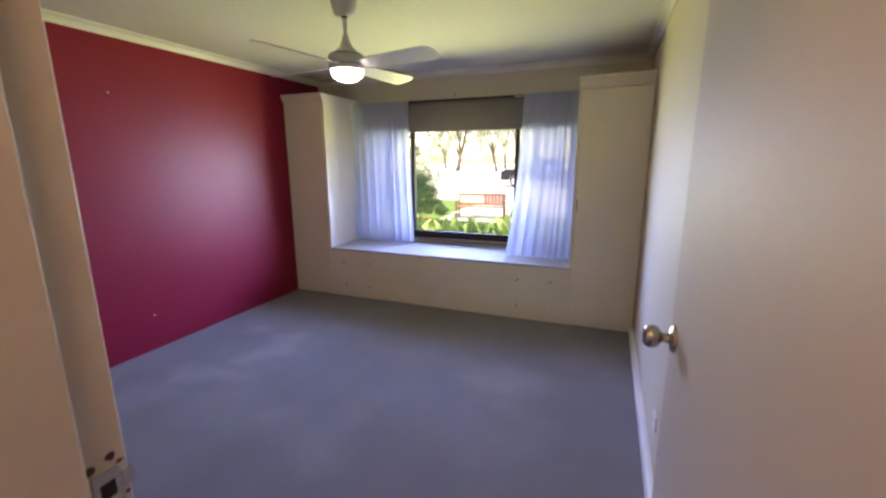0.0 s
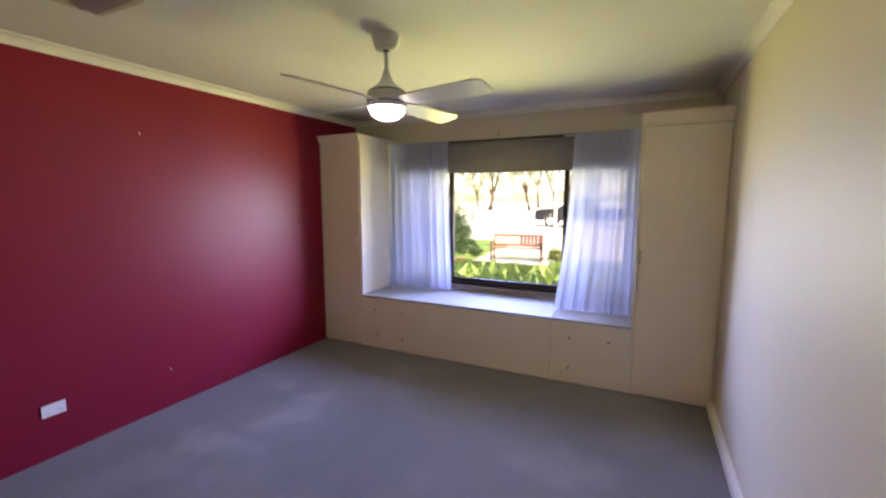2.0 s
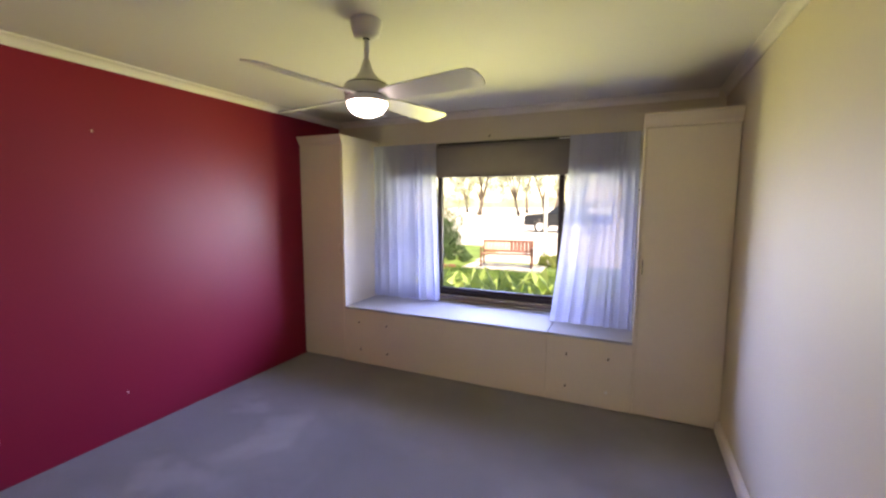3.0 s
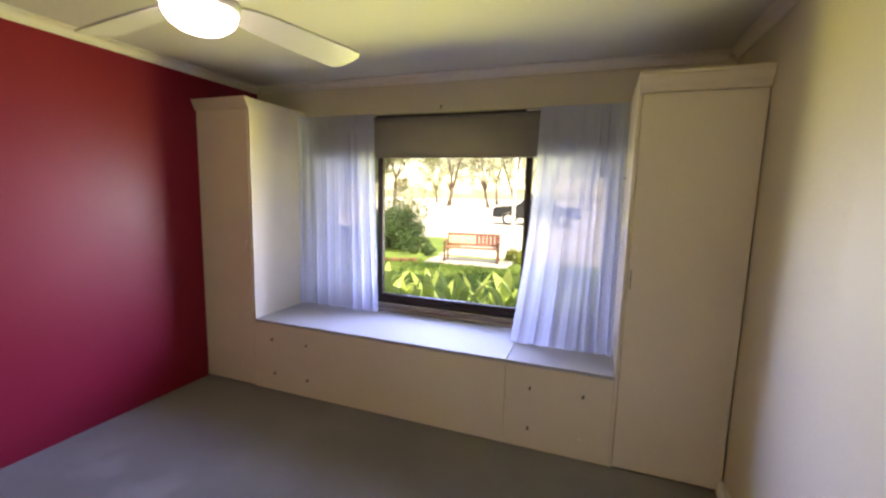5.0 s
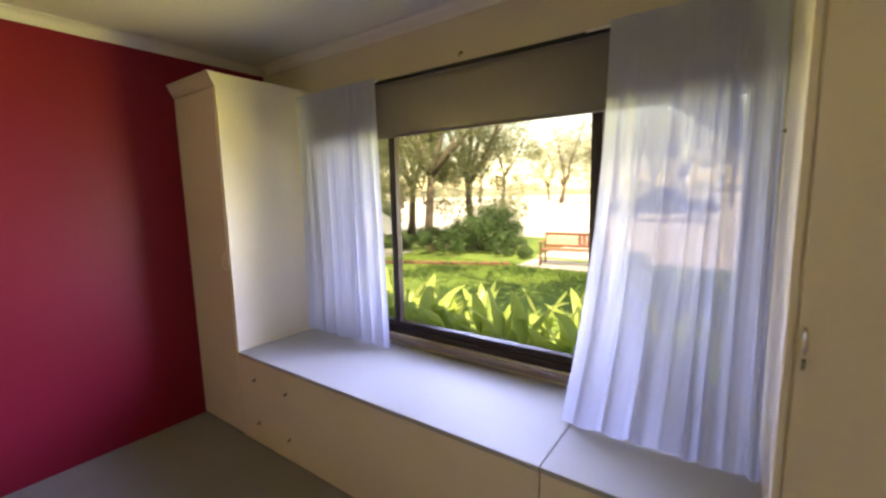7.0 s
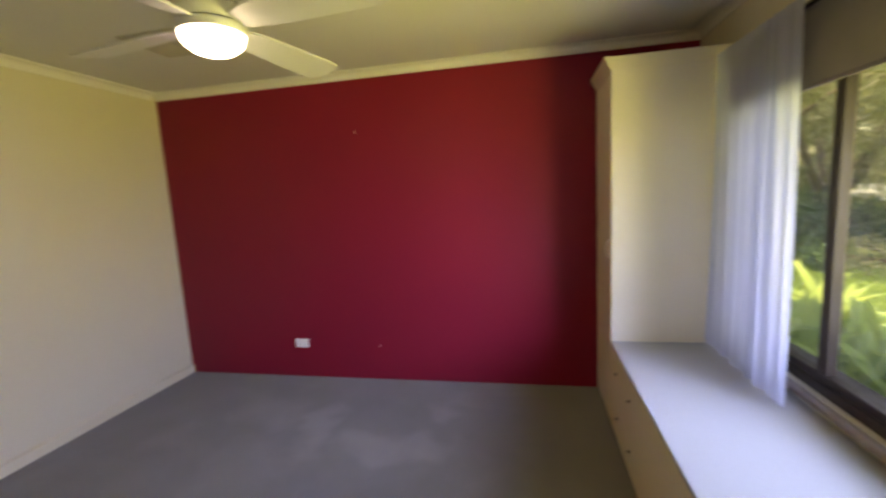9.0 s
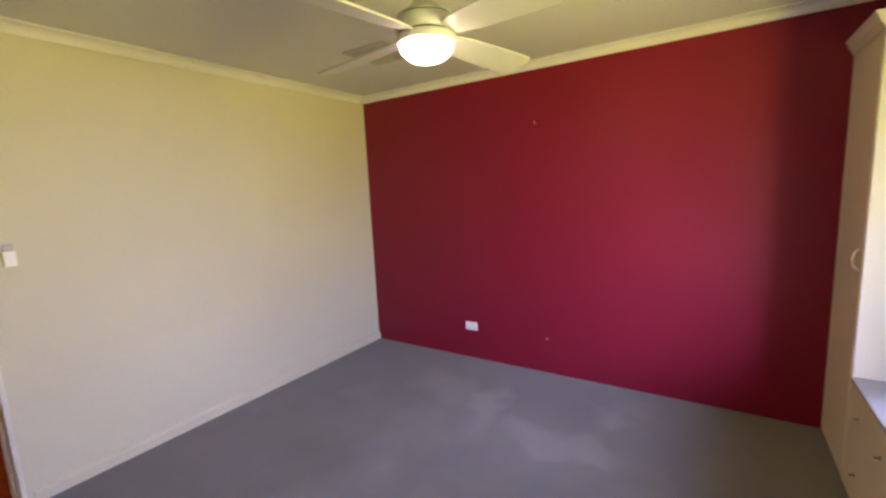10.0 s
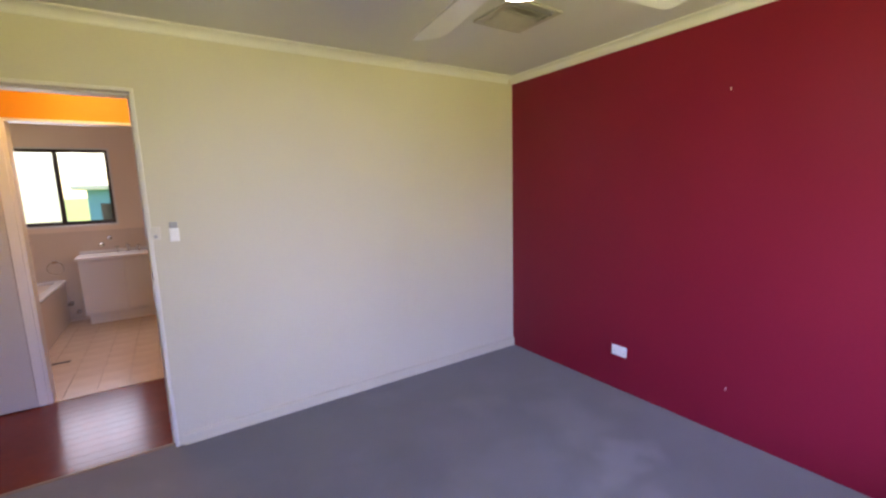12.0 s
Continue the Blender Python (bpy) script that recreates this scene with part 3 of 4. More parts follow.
def tall_cabinet(x0, x1, hinge_left, zd, zt, label):
    """zd: top of the door; zt: top of the moulding."""
    cab = thing("wardrobe_cabinet", pose(0, 0, 0), label, "cabinet", "cabinets beside the window seat")
    bm = bmesh.new()
    bx(bm, x0, x0 + 0.018, CF if not hinge_left else CF + 0.019, NY - 0.001, 0.0, zd, 0.0015)
    bx(bm, x1 - 0.018, x1, CF if hinge_left else CF + 0.019, NY - 0.001, 0.0, zd, 0.0015)
    bx(bm, x0 + 0.018, x1 - 0.018, CF + 0.02, NY - 0.001, 0.0, 0.018)
    bx(bm, x0 + 0.018, x1 - 0.018, NY - 0.01, NY - 0.002, 0.018, zd - 0.018)
    bx(bm, x0, x1, CF, NY - 0.001, zd, zt - 0.002, 0.0015)
    part("body", bm, CABW, cab)
    crown(x0, x1, zd + 0.002, zt, cab)
    d = part("cabinet_door", box(x0 + (0.003 if hinge_left else 0.021), x1 - (0.021 if hinge_left else 0.006), CF - 0.002, CF + 0.017, 0.012, zd - 0.0035, bevel=0.0025), CABW, cab)
    hx = x1 - 0.045 if hinge_left else x0 + 0.035
    bm = bmesh.new()
    tube(bm, [(hx, CF - 0.002, 1.045), (hx, CF - 0.018, 1.052), (hx, CF - 0.028, 1.075), (hx, CF - 0.030, 1.095), (hx, CF - 0.028, 1.115), (hx, CF - 0.018, 1.138), (hx, CF - 0.002, 1.145)], [0.004, 0.004, 0.0045, 0.005, 0.0045, 0.004, 0.004], 8)
    part("handle", bm, STEEL if not hinge_left else CABW, d, "small bow handle")
    return cab


tall_cabinet(0.003, 0.515, True, 2.092, 2.170, "tall cream painted wardrobe cabinet against the red wall")
tall_cabinet(3.052, EX - 0.0012, False, 2.054, 2.150, "tall cream painted wardrobe cabinet against the cream wall")

seat = thing("window_seat", pose(0, 0, 0), "cream painted storage bench built below the window", "bench")
bm = bmesh.new()
bx(bm, 0.516, 3.051, CF + 0.02, NY - 0.001, 0.0, 0.520)
part("body", bm, CABW, seat)
part("front_panel", box(0.516, 2.4405, CF, CF + 0.0195, 0.004, 0.520, bevel=0.0015), CABW, seat)
part("front_panel", box(2.4435, 3.051, CF, CF + 0.0195, 0.004, 0.520, bevel=0.0015), CABW, seat)
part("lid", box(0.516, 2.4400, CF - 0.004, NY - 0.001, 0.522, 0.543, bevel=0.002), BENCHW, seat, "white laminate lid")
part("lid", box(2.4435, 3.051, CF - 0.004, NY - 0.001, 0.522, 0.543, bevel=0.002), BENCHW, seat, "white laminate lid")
for x, z, tilt in ((0.671, 0.403, 0), (0.979, 0.400, 10), (0.688, 0.140, 0), (0.985, 0.134, 5), (2.593, 0.387, 0), (2.895, 0.391, 35), (2.591, 0.133, 8)):
    bm = bmesh.new()
    mm = Matrix.Translation((x, CF, z)) @ Matrix.Rotation(radians(tilt), 4, 'Y') @ Matrix.Rotation(radians(90), 4, 'X')
    lathe(bm, [(0.007, -0.002), (0.007, 0.001), (0.0035, 0.003), (0.003, 0.010), (0.0055, 0.013), (0.0055, 0.016), (0, 0.017)], 10, mm)
    for v in (-0.011, 0.010):
        lathe(bm, [(0.0035, -0.001), (0.0035, 0.002), (0, 0.003)], 8, mm @ Matrix.Translation((0, v, 0)))
    part("handle_bolt", bm, SCREW, seat, "dark bolt left from a missing handle")
part("filler_patch", lathe(bmesh.new(), [(0.013, -0.001), (0.011, 0.0012), (0, 0.0018)], 12, Matrix.Translation((2.888, CF, 0.131)) @ Matrix.Rotation(radians(90), 4, 'X')), FILLER, seat, "pale filled handle hole")

# ---- window dressing ----
blind = thing("roller_blind", pose(0, 0, 0), "taupe fabric roller blind pulled partly down", "blind")
part("roller", lathe(bmesh.new(), [(0, 0), (0.021, 0), (0.021, 2.27), (0, 2.27)], 20, Matrix.Translation((0.69, 4.052, 2.075)) @ Matrix.Rotation(radians(90), 4, 'Y')), BLIND, blind)
bm = bmesh.new()
n = 60
rows = [[bm.verts.new((0.69 + 2.27 * i / n, 4.031 + 0.002 * math.sin(i * 0.9) * (1 - k), 1.80 + 0.275 * k)) for i in range(n + 1)] for k in (0, 0.5, 1)]
for a, b in zip(rows, rows[1:]):
    for i in range(n):
        bm.faces.new((a[i], a[i + 1], b[i + 1], b[i]))
bmesh.ops.solidify(bm, geom=list(bm.faces), thickness=0.0012)
part("fabric", bm, BLIND, blind)
part("bottom_bar", box(0.69, 2.96, 4.024, 4.036, 1.786, 1.802, bevel=0.003), BLIND, blind)
for x in (0.665, 2.962):
    part("bracket", box(x, x + 0.023, 4.03, 4.088, 2.05, 2.11, bevel=0.002), PLASTIC, blind)
part("head_rail", box(0.69, 2.96, 4.035, 4.088, 2.098, 2.112, bevel=0.002), DARK, blind, "dark slim head rail")


def curtain(xl0, xl1, xr0, xr1, ztop, zbot, phase, folds, lean, label):
    """xl0, xl1: edges at the top; xr0, xr1: edges at the hem."""
    cu = thing("sheer_curtain", pose(0, 0, 0), label, "curtain", "sheer curtains at the window")
    rnd = random.Random(int(phase * 10))
    nx, nz = 300, 30
    offs = [rnd.uniform(0.3, 1.7) for _ in range(folds * 2 + 2)]
    wid = [rnd.uniform(0.4, 1.6) for _ in range(folds)]
    edge = [sum(wid[:i]) / sum(wid) for i in range(folds + 1)]
    bm = bmesh.new()
    grid = []
    for k in range(nz + 1):
        v = k / nz
        z = ztop + (zbot - ztop) * v
        e0, e1 = xl0 + (xr0 - xl0) * v ** 1.6, xl1 + (xr1 - xl1) * v ** 1.6
        row = []
        for i in range(nx + 1):
            u = min(0.9999, i / nx)
            w = min(0.9999, max(0.0, u + 0.012 * math.sin(7 * u + 1.7 * v + phase) * math.sin(math.pi * u)))
            f = max(j for j in range(folds) if edge[j] <= w)
            loc = (w - edge[f]) / (edge[f + 1] - edge[f])
            a = 2 * math.pi * (f + loc)
            mixo = offs[f] * (1 - loc) + offs[f + 1] * loc
            amp = (0.004 + 0.011 * min(1.0, 2.2 * v)) * mixo * (0.6 + 0.4 * math.sin(2.3 * f + phase + 1.5 * v))
            sharp = math.sin(a) + 0.22 * math.sin(2 * a + offs[0] * 3 + 1.5 * v)
            fine = 0.0007 * math.sin(4 * a + phase + 2 * v) + 0.0022 * math.exp(-30 * v) * math.sin(9 * a)
            y = 3.985 - lean * v ** 3 + amp * sharp + fine
            hem = 0.004 * math.sin(a * 0.7 + phase) * v
            row.append(bm.verts.new((e0 + (e1 - e0) * i / nx + 0.010 * mixo * math.cos(a) * min(1.0, 2 * v) * max(0.0, math.sin(math.pi * u)) ** 0.6, y, z + hem)))
        grid.append(row)
    for a, b in zip(grid, grid[1:]):
        for i in range(nx):
            bm.faces.new((a[i], a[i + 1], b[i + 1], b[i])).smooth = True
    part("fabric", bm, SHEER, cu)
    bm = bmesh.new()
    tube(bm, [(min(xl0, xr0), 3.995, ztop - 0.018), (xl1 + 0.01, 3.995, ztop - 0.018)], 0.005, 8)
    part("curtain_wire", bm, PLASTIC, cu)
    return cu


curtain(0.517, 1.235, 0.5175, 1.290, 2.115, 0.560, 0.4, 9, 0.02, "white sheer voile curtain hanging gathered at the window")
curtain(2.495, 3.040, 2.400, 3.040, 2.115, 0.547, 2.1, 8, 0.21, "white sheer voile curtain with its hem on the bench")

for nm, p, lab in (("curtain_hook", (1.746, NY, 2.172), "small dark metal hook above the window"),
                   ("curtain_tieback_hook", (3.0515, 4.03, 1.652), "small dark tieback hook on the cabinet side")):
    h = thing(nm, pose(*p, 0, 0, 0 if nm == "curtain_hook" else -90), lab, "hook")
    bm = bmesh.new()
    lathe(bm, [(0.009, -0.001), (0.009, 0.002), (0.004, 0.004), (0, 0.004)], 10, Matrix.Rotation(radians(90), 4, 'X'))
    part("base", bm, SCREW, h)
    bm = bmesh.new()
    tube(bm, [(0, -0.002, 0), (0, -0.018, -0.002), (0, -0.026, -0.010), (0, -0.024, -0.020), (0, -0.014, -0.022)], 0.0028, 7)
    part("curl", bm, SCREW, h)

# ---- ceiling fan ----
fan = thing("ceiling_fan", pose(1.80, 2.0, 2.42), "white four-bladed ceiling fan with a lit opal globe", "ceiling fan")
part("canopy", lathe(bmesh.new(), [(0, 0), (0.075, 0), (0.077, -0.008), (0.072, -0.045), (0.060, -0.084), (0.048, -0.092), (0.02, -0.094), (0, -0.094)], 28), FANW, fan)
part("downrod", lathe(bmesh.new(), [(0, -0.090), (0.011, -0.090), (0.011, -0.215), (0, -0.215)], 14), FANW, fan)
part("canopy_collar", lathe(bmesh.new(), [(0.017, -0.0945), (0.017, -0.100), (0.0115, -0.102)], 14), DARK, fan)
part("motor_cone", lathe(bmesh.new(), [(0.015, -0.194), (0.019, -0.209), (0.027, -0.235), (0.040, -0.260), (0.063, -0.284), (0.090, -0.299), (0.101, -0.305), (0.096, -0.307), (0, -0.307)], 32), FANW, fan)
part("shadow_ring", lathe(bmesh.new(), [(0, -0.3075), (0.098, -0.3075), (0.098, -0.313), (0, -0.313)], 32), DARK, fan)
part("motor_housing", lathe(bmesh.new(), [(0, -0.3135), (0.105, -0.3135), (0.110, -0.321), (0.110, -0.358), (0.105, -0.364), (0, -0.364)], 36), FANW, fan)
part("lower_ring_gap", lathe(bmesh.new(), [(0, -0.3645), (0.102, -0.3645), (0.102, -0.3690), (0, -0.3690)], 32), DARK, fan)
part("lamp_collar", lathe(bmesh.new(), [(0, -0.3695), (0.106, -0.3695), (0.107, -0.376), (0.104, -0.392), (0.099, -0.396), (0, -0.396)], 36), FANW, fan)
part("globe", lathe(bmesh.new(), [(0.0975, -0.3965), (0.096, -0.406), (0.091, -0.420), (0.079, -0.434), (0.060, -0.448), (0.033, -0.457), (0, -0.460)], 36), GLOBE, fan, "glowing opal glass globe")


def fan_blade():
    bm = bmesh.new()
    out = [(0.10, -0.035), (0.14, -0.048), (0.20, -0.058), (0.35, -0.066), (0.55, -0.074), (0.60, -0.072), (0.622, -0.055), (0.630, -0.02), (0.626, 0.03), (0.615, 0.062), (0.595, 0.074), (0.55, 0.075), (0.35, 0.067), (0.20, 0.058), (0.14, 0.046), (0.10, 0.035)]
    lo = [bm.verts.new((x, y, 0)) for x, y in out]
    hi = [bm.verts.new((x, y, 0.007)) for x, y in out]
    bm.faces.new(list(reversed(lo)))
    bm.faces.new(hi)
    for i in range(len(out)):
        j = (i + 1) % len(out)
        bm.faces.new((lo[i], lo[j], hi[j], hi[i]))
    return bm


blade_me = mesh_of("blade", fan_blade(), FANW)
for a in (-9, 81, 171, 261):
    piece("blade", blade_me, fan, Matrix.Rotation(radians(a), 4, 'Z') @ Matrix.Translation((0, 0, -0.368)) @ Matrix.Rotation(radians(-14), 4, 'X'))

# ---- ceiling vent ----
vent = thing("ceiling_vent", pose(0.90, 1.02, CH), "square beige louvred ceiling air vent", "vent")
part("backing", box(-0.135, 0.135, -0.135, 0.135, -0.004, -0.001), GREYP, vent)
bm = bmesh.new()
for a in ((-0.172, 0.172, -0.172, -0.135), (-0.172, 0.172, 0.135, 0.172), (-0.172, -0.135, -0.135, 0.135), (0.135, 0.172, -0.135, 0.135)):
    bx(bm, a[0], a[1], a[2], a[3], -0.016, -0.0005, 0.004)
part("frame", bm, VENTM, vent)
for i in range(5):
    b2 = bmesh.new()
    bx(b2, -0.134, 0.134, -0.024, 0.024, -0.002, 0.001)
    bmesh.ops.transform(b2, matrix=Matrix.Translation((0, -0.108 + 0.054 * i, -0.016)) @ Matrix.Rotation(radians(24 if i < 3 else -24), 4, 'X'), verts=b2.verts)
    part("slat", b2, VENTM, vent)

# ---- bedroom door ----
door = thing("door_1", pose(DX1 - 0.002, 0.004, 0.012, 0, 0, 90.7), "open plain white painted flush door with a steel knob", "door", kind="structure")
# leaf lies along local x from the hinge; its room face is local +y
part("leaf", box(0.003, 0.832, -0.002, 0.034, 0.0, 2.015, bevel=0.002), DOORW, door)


def knob(sign, y):
    m = Matrix.Translation((0.770, y, 1.055)) @ Matrix.Rotation(radians(-90 * sign), 4, 'X')
    bm = bmesh.new()
    lathe(bm, [(0.0, 0.0), (0.034, 0.0), (0.034, 0.004), (0.030, 0.009), (0.016, 0.012), (0.012, 0.016), (0.012, 0.028), (0.016, 0.032), (0.025, 0.038), (0.0285, 0.046), (0.0285, 0.056), (0.025, 0.066), (0.017, 0.070), (0.014, 0.067), (0, 0.067)], 26, m)
    return bm


part("door_knob", knob(1, 0.034), STEEL, door, "brushed steel round knob")
part("door_knob", knob(-1, -0.002), STEEL, door, "brushed steel round knob")
part("latch_plate", box(0.8322, 0.8335, 0.004, 0.028, 1.02, 1.08), STEEL, door)
for z in (0.2, 1.0, 1.8):
    part("hinge", lathe(bmesh.new(), [(0, -0.05), (0.006, -0.05), (0.006, 0.05), (0, 0.05)], 10, Matrix.Translation((-0.003, 0.036, z))), SCREW, door)

# ---- switches, sockets and marks on the walls ----


def plate(name, m, w, h, label, category, material=None):
    t = thing(name, m, label, category)
    part("plate", box(-w / 2, w / 2, 0, 0.009, -h / 2, h / 2, bevel=0.003, seg=2), material or PLASTIC, t)
    return t


sw = plate("light_switch", pose(2.672, 0, 1.281, 0, 0, 0), 0.045, 0.074, "aged cream plastic light switch beside the doorway", "switch", AGEDP)
part("rocker", box(-0.008, 0.008, 0.0085, 0.013, 0.006, 0.024, bevel=0.002), AGEDP, sw)
part("rocker", box(-0.008, 0.008, 0.0085, 0.013, -0.026, -0.008, bevel=0.002), GREYP, sw)
fc = thing("fan_remote", pose(2.585, 0, 1.286), "white fan remote in a grey wall holder", "remote control")
part("holder", box(-0.024, 0.024, 0, 0.020, -0.055, 0.020, bevel=0.004, seg=2), PLASTIC, fc)
part("remote", box(-0.020, 0.020, 0.003, 0.015, -0.045, 0.056, bevel=0.004, seg=2), GREYP, fc, "grey remote top")
part("button_panel", box(-0.014, 0.014, 0.0195, 0.022, -0.040, 0.010, bevel=0.001), PLASTIC, fc)


def outlet(m, label, w=0.116):
    t = plate("power_outlet", m, w, 0.074, label, "power outlet")
    for x in (-w * 0.26, w * 0.26):
        part("switch_rocker", box(x - 0.006, x + 0.006, 0.0085, 0.012, 0.010, 0.026, bevel=0.001), PLASTIC, t)
        bm = bmesh.new()
        for dx, dz, r in ((-0.007, 0.0, 30), (0.007, 0.0, -30), (0, -0.012, 0)):
            s = bmesh.new()
            bx(s, -0.001, 0.001, 0.0088, 0.0094, -0.004, 0.004)
            bmesh.ops.transform(s, matrix=Matrix.Translation((x + dx, 0, -0.012 + dz)) @ Matrix.Rotation(radians(r), 4, 'Y'), verts=s.verts)
            me = bpy.data.meshes.new("slot")
            s.to_mesh(me)
            s.free()
            bm.from_mesh(me)
        part("pin_slots", bm, DARK, t)
    return t


outlet(pose(0, 1.110, 0.293, 0, 0, -90), "white double power outlet low on the red wall")
outlet(pose(EX, 1.66, 0.30, 0, 0, 90), "white double power outlet low on the cream wall", 0.085)

for y, z, lab in ((1.719, 1.968, "tiny pale picture hook on the red wall"), (1.798, 0.281, "tiny pale cable clip on the red wall")):
    h = thing("picture_hook", pose(0, y, z), lab, "hook")
    bm = bmesh.new()
    bx(bm, 0, 0.003, -0.003, 0.003, -0.008, 0.010, 0.001)
    bx(bm, 0.003, 0.008, -0.002, 0.002, -0.008, -0.005, 0.0008)
    bx(bm, 0.006, 0.008, -0.002, 0.002, -0.005, 0.0, 0.0008)
    part("plate", bm, CABW, h)

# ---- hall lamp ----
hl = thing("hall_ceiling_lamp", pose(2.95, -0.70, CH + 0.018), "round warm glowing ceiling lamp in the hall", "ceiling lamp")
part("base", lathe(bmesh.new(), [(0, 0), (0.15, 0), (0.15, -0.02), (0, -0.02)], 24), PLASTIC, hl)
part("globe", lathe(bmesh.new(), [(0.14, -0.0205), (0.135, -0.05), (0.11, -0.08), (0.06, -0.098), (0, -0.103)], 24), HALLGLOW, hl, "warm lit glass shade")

# ---- bathroom things ----
solid("wall_tile_dado", box(2.691, 4.499, BY, BY + 0.008, 0.003, 1.085, bevel=0.002), WALLTILE, "tan tiled lower part of the bathroom wall", "wall tiles")
mir = thing("bathroom_mirror", pose(2.69, -3.36, 1.64), "frameless wall mirror beside the vanity", "mirror")
part("backing", box(0.0, 0.006, -0.46, 0.46, -0.41, 0.41), GREYP, mir)
part("mirror_glass", box(0.0065, 0.011, -0.465, 0.465, -0.415, 0.415, bevel=0.001), MIRROR, mir)
towel = thing("towel_rail", pose(2.69, -3.62, 0.90), "short tarnished towel rail above the vanity", "towel rail")
for y in (-0.1, 0.1):
    part("mount", tube(bmesh.new(), [(0.0, y, 0), (0.05, y, 0)], 0.012, 8), CHROME, towel)
part("bar", tube(bmesh.new(), [(0.045, -0.13, 0), (0.045, 0.13, 0)], 0.008, 8), CHROME, towel)
van = thing("bathroom_vanity", pose(0, 0, 0), "white bathroom vanity cupboard with a cream top", "vanity")
bm = bmesh.new()
bx(bm, 2.692, 3.53, BY + 0.010, -3.43, 0.12, 0.770, 0.003)
bx(bm, 2.70, 3.50, BY + 0.010, -3.48, 0.003, 0.12)
part("body", bm, VANW, van)
for x0, x1 in ((2.70, 3.108), (3.112, 3.52)):
    part("cupboard_door", box(x0, x1, -3.430, -3.413, 0.135, 0.755, bevel=0.003), VANW, van)
bm = bmesh.new()
bx(bm, 2.692, 3.555, BY + 0.010, -3.395, 0.7705, 0.805, 0.008, 2)
bx(bm, 2.692, 3.555, BY + 0.010, BY + 0.035, 0.804, 0.84, 0.004)
part("vanity_top", bm, PORC, van)
for x, k in ((2.96, 0), (3.07, 1), (3.18, 0)):
    t = part("basin_tap", lathe(bmesh.new(), [(0, 0), (0.022, 0), (0.02, 0.008), (0.010, 0.014), (0.010, 0.05), (0.024, 0.055), (0.024, 0.075), (0, 0.08)], 12, Matrix.Translation((x, BY + 0.09, 0.8045))), CHROME, van)
    if k:
        part("spout", tube(bmesh.new(), [(x, BY + 0.09, 0.86), (x, BY + 0.14, 0.90), (x, BY + 0.20, 0.885)], 0.011, 10), CHROME, van)

bath = thing("bathtub", pose(0, 0, 0), "cream white built-in bathtub along the bathroom wall", "bathtub")
bm = bmesh.new()
bx(bm, 3.73, 4.498, BY + 0.010, -2.36, 0.0, 0.48, 0.01, 2)
part("surround", bm, WALLTILE, bath)
bm = bmesh.new()
for a in ((3.72, 4.498, -2.43, -2.35), (3.72, 4.498, BY + 0.010, BY + 0.08), (3.72, 3.80, BY + 0.08, -2.43), (4.43, 4.498, BY + 0.08, -2.43)):
    bx(bm, a[0], a[1], a[2], a[3], 0.481, 0.515, 0.01, 2)
part("rim", bm, PORC, bath)


def wall_tap(x, z, label):
    t = thing("wall_tap", pose(x, BY + (0.008 if z < 1.1 else 0), z), label, "tap", "wall taps in the bathroom")
    m = Matrix.Rotation(radians(-90), 4, 'X')
    part("flange", lathe(bmesh.new(), [(0, 0), (0.026, 0), (0.022, 0.008), (0.009, 0.012)], 14, m), CHROME, t)
    bm = bmesh.new()
    lathe(bm, [(0.009, 0.010), (0.009, 0.04), (0.022, 0.045), (0.022, 0.06), (0, 0.064)], 12, m)
    bx(bm, -0.032, 0.032, 0.046, 0.056, -0.006, 0.006, 0.002)
    part("handle", bm, CHROME, t)


wall_tap(2.84, 1.20, "tarnished wall tap high on the bathroom wall")
wall_tap(2.755, 1.30, "tarnished wall tap high on the bathroom wall")
wall_tap(4.0, 0.977, "tarnished wall tap above the bathtub")
wall_tap(3.246, 0.979, "tarnished wall tap beside the vanity")
wall_tap(3.329, 0.905, "tarnished wall tap beside the vanity")
wall_tap(3.700, 0.215, "tarnished pipe tap low on the wall")
wall_tap(3.640, 0.105, "tarnished pipe tap low on the wall")
ring = thing("towel_ring", pose(3.79, BY + 0.008, 0.735), "small metal towel ring on the bathroom wall", "towel ring")
part("mount", box(-0.022, 0.022, 0, 0.035, -0.014, 0.018, bevel=0.004), CHROME, ring)
bm = bmesh.new()
tube(bm, [(0.075 * math.sin(a), 0.03, -0.07 + 0.075 * math.cos(a)) for a in [2 * math.pi * i / 24 for i in range(25)]], 0.005, 7)
part("ring", bm, CHROME, ring)
grate = thing("floor_drain", pose(3.575, -2.15, 0), "dark slotted floor drain in the bathroom tiles", "drain")
part("frame", box(-0.085, 0.085, -0.03, 0.03, -0.004, 0.004, bevel=0.001), CHROME, grate)
for i in range(6):
    part("slot", box(-0.072 + 0.025 * i, -0.055 + 0.025 * i, -0.022, 0.022, 0.0042, 0.0052), DARK, grate)

# ---- the garden and beyond ----
GZ = -0.30
bm = bmesh.new()
xs = [-900, -300, -120, -60] + [-30 + i for i in range(61)] + [60, 120, 300, 900]
ys = [-900, -300, -100, -40, -20, -12, -8, -6] + [-5 + i for i in range(30)] + [27, 30, 34, 40, 50, 70, 110, 300, 900]
g = [[bm.verts.new((x, y, GZ + (0.05 * noise.noise(Vector((x * 0.2, y * 0.2, 0))) if 5 < y < 15 and abs(x) < 25 else 0))) for x in xs] for y in ys]
for a, b in zip(g, g[1:]):
    for i in range(len(xs) - 1):
        bm.faces.new((a[i], a[i + 1], b[i + 1], b[i])).smooth = True
solid("ground", bm, GRASS, "green lawn with dry patches in sun and tree shade", "lawn")
bm = bmesh.new()
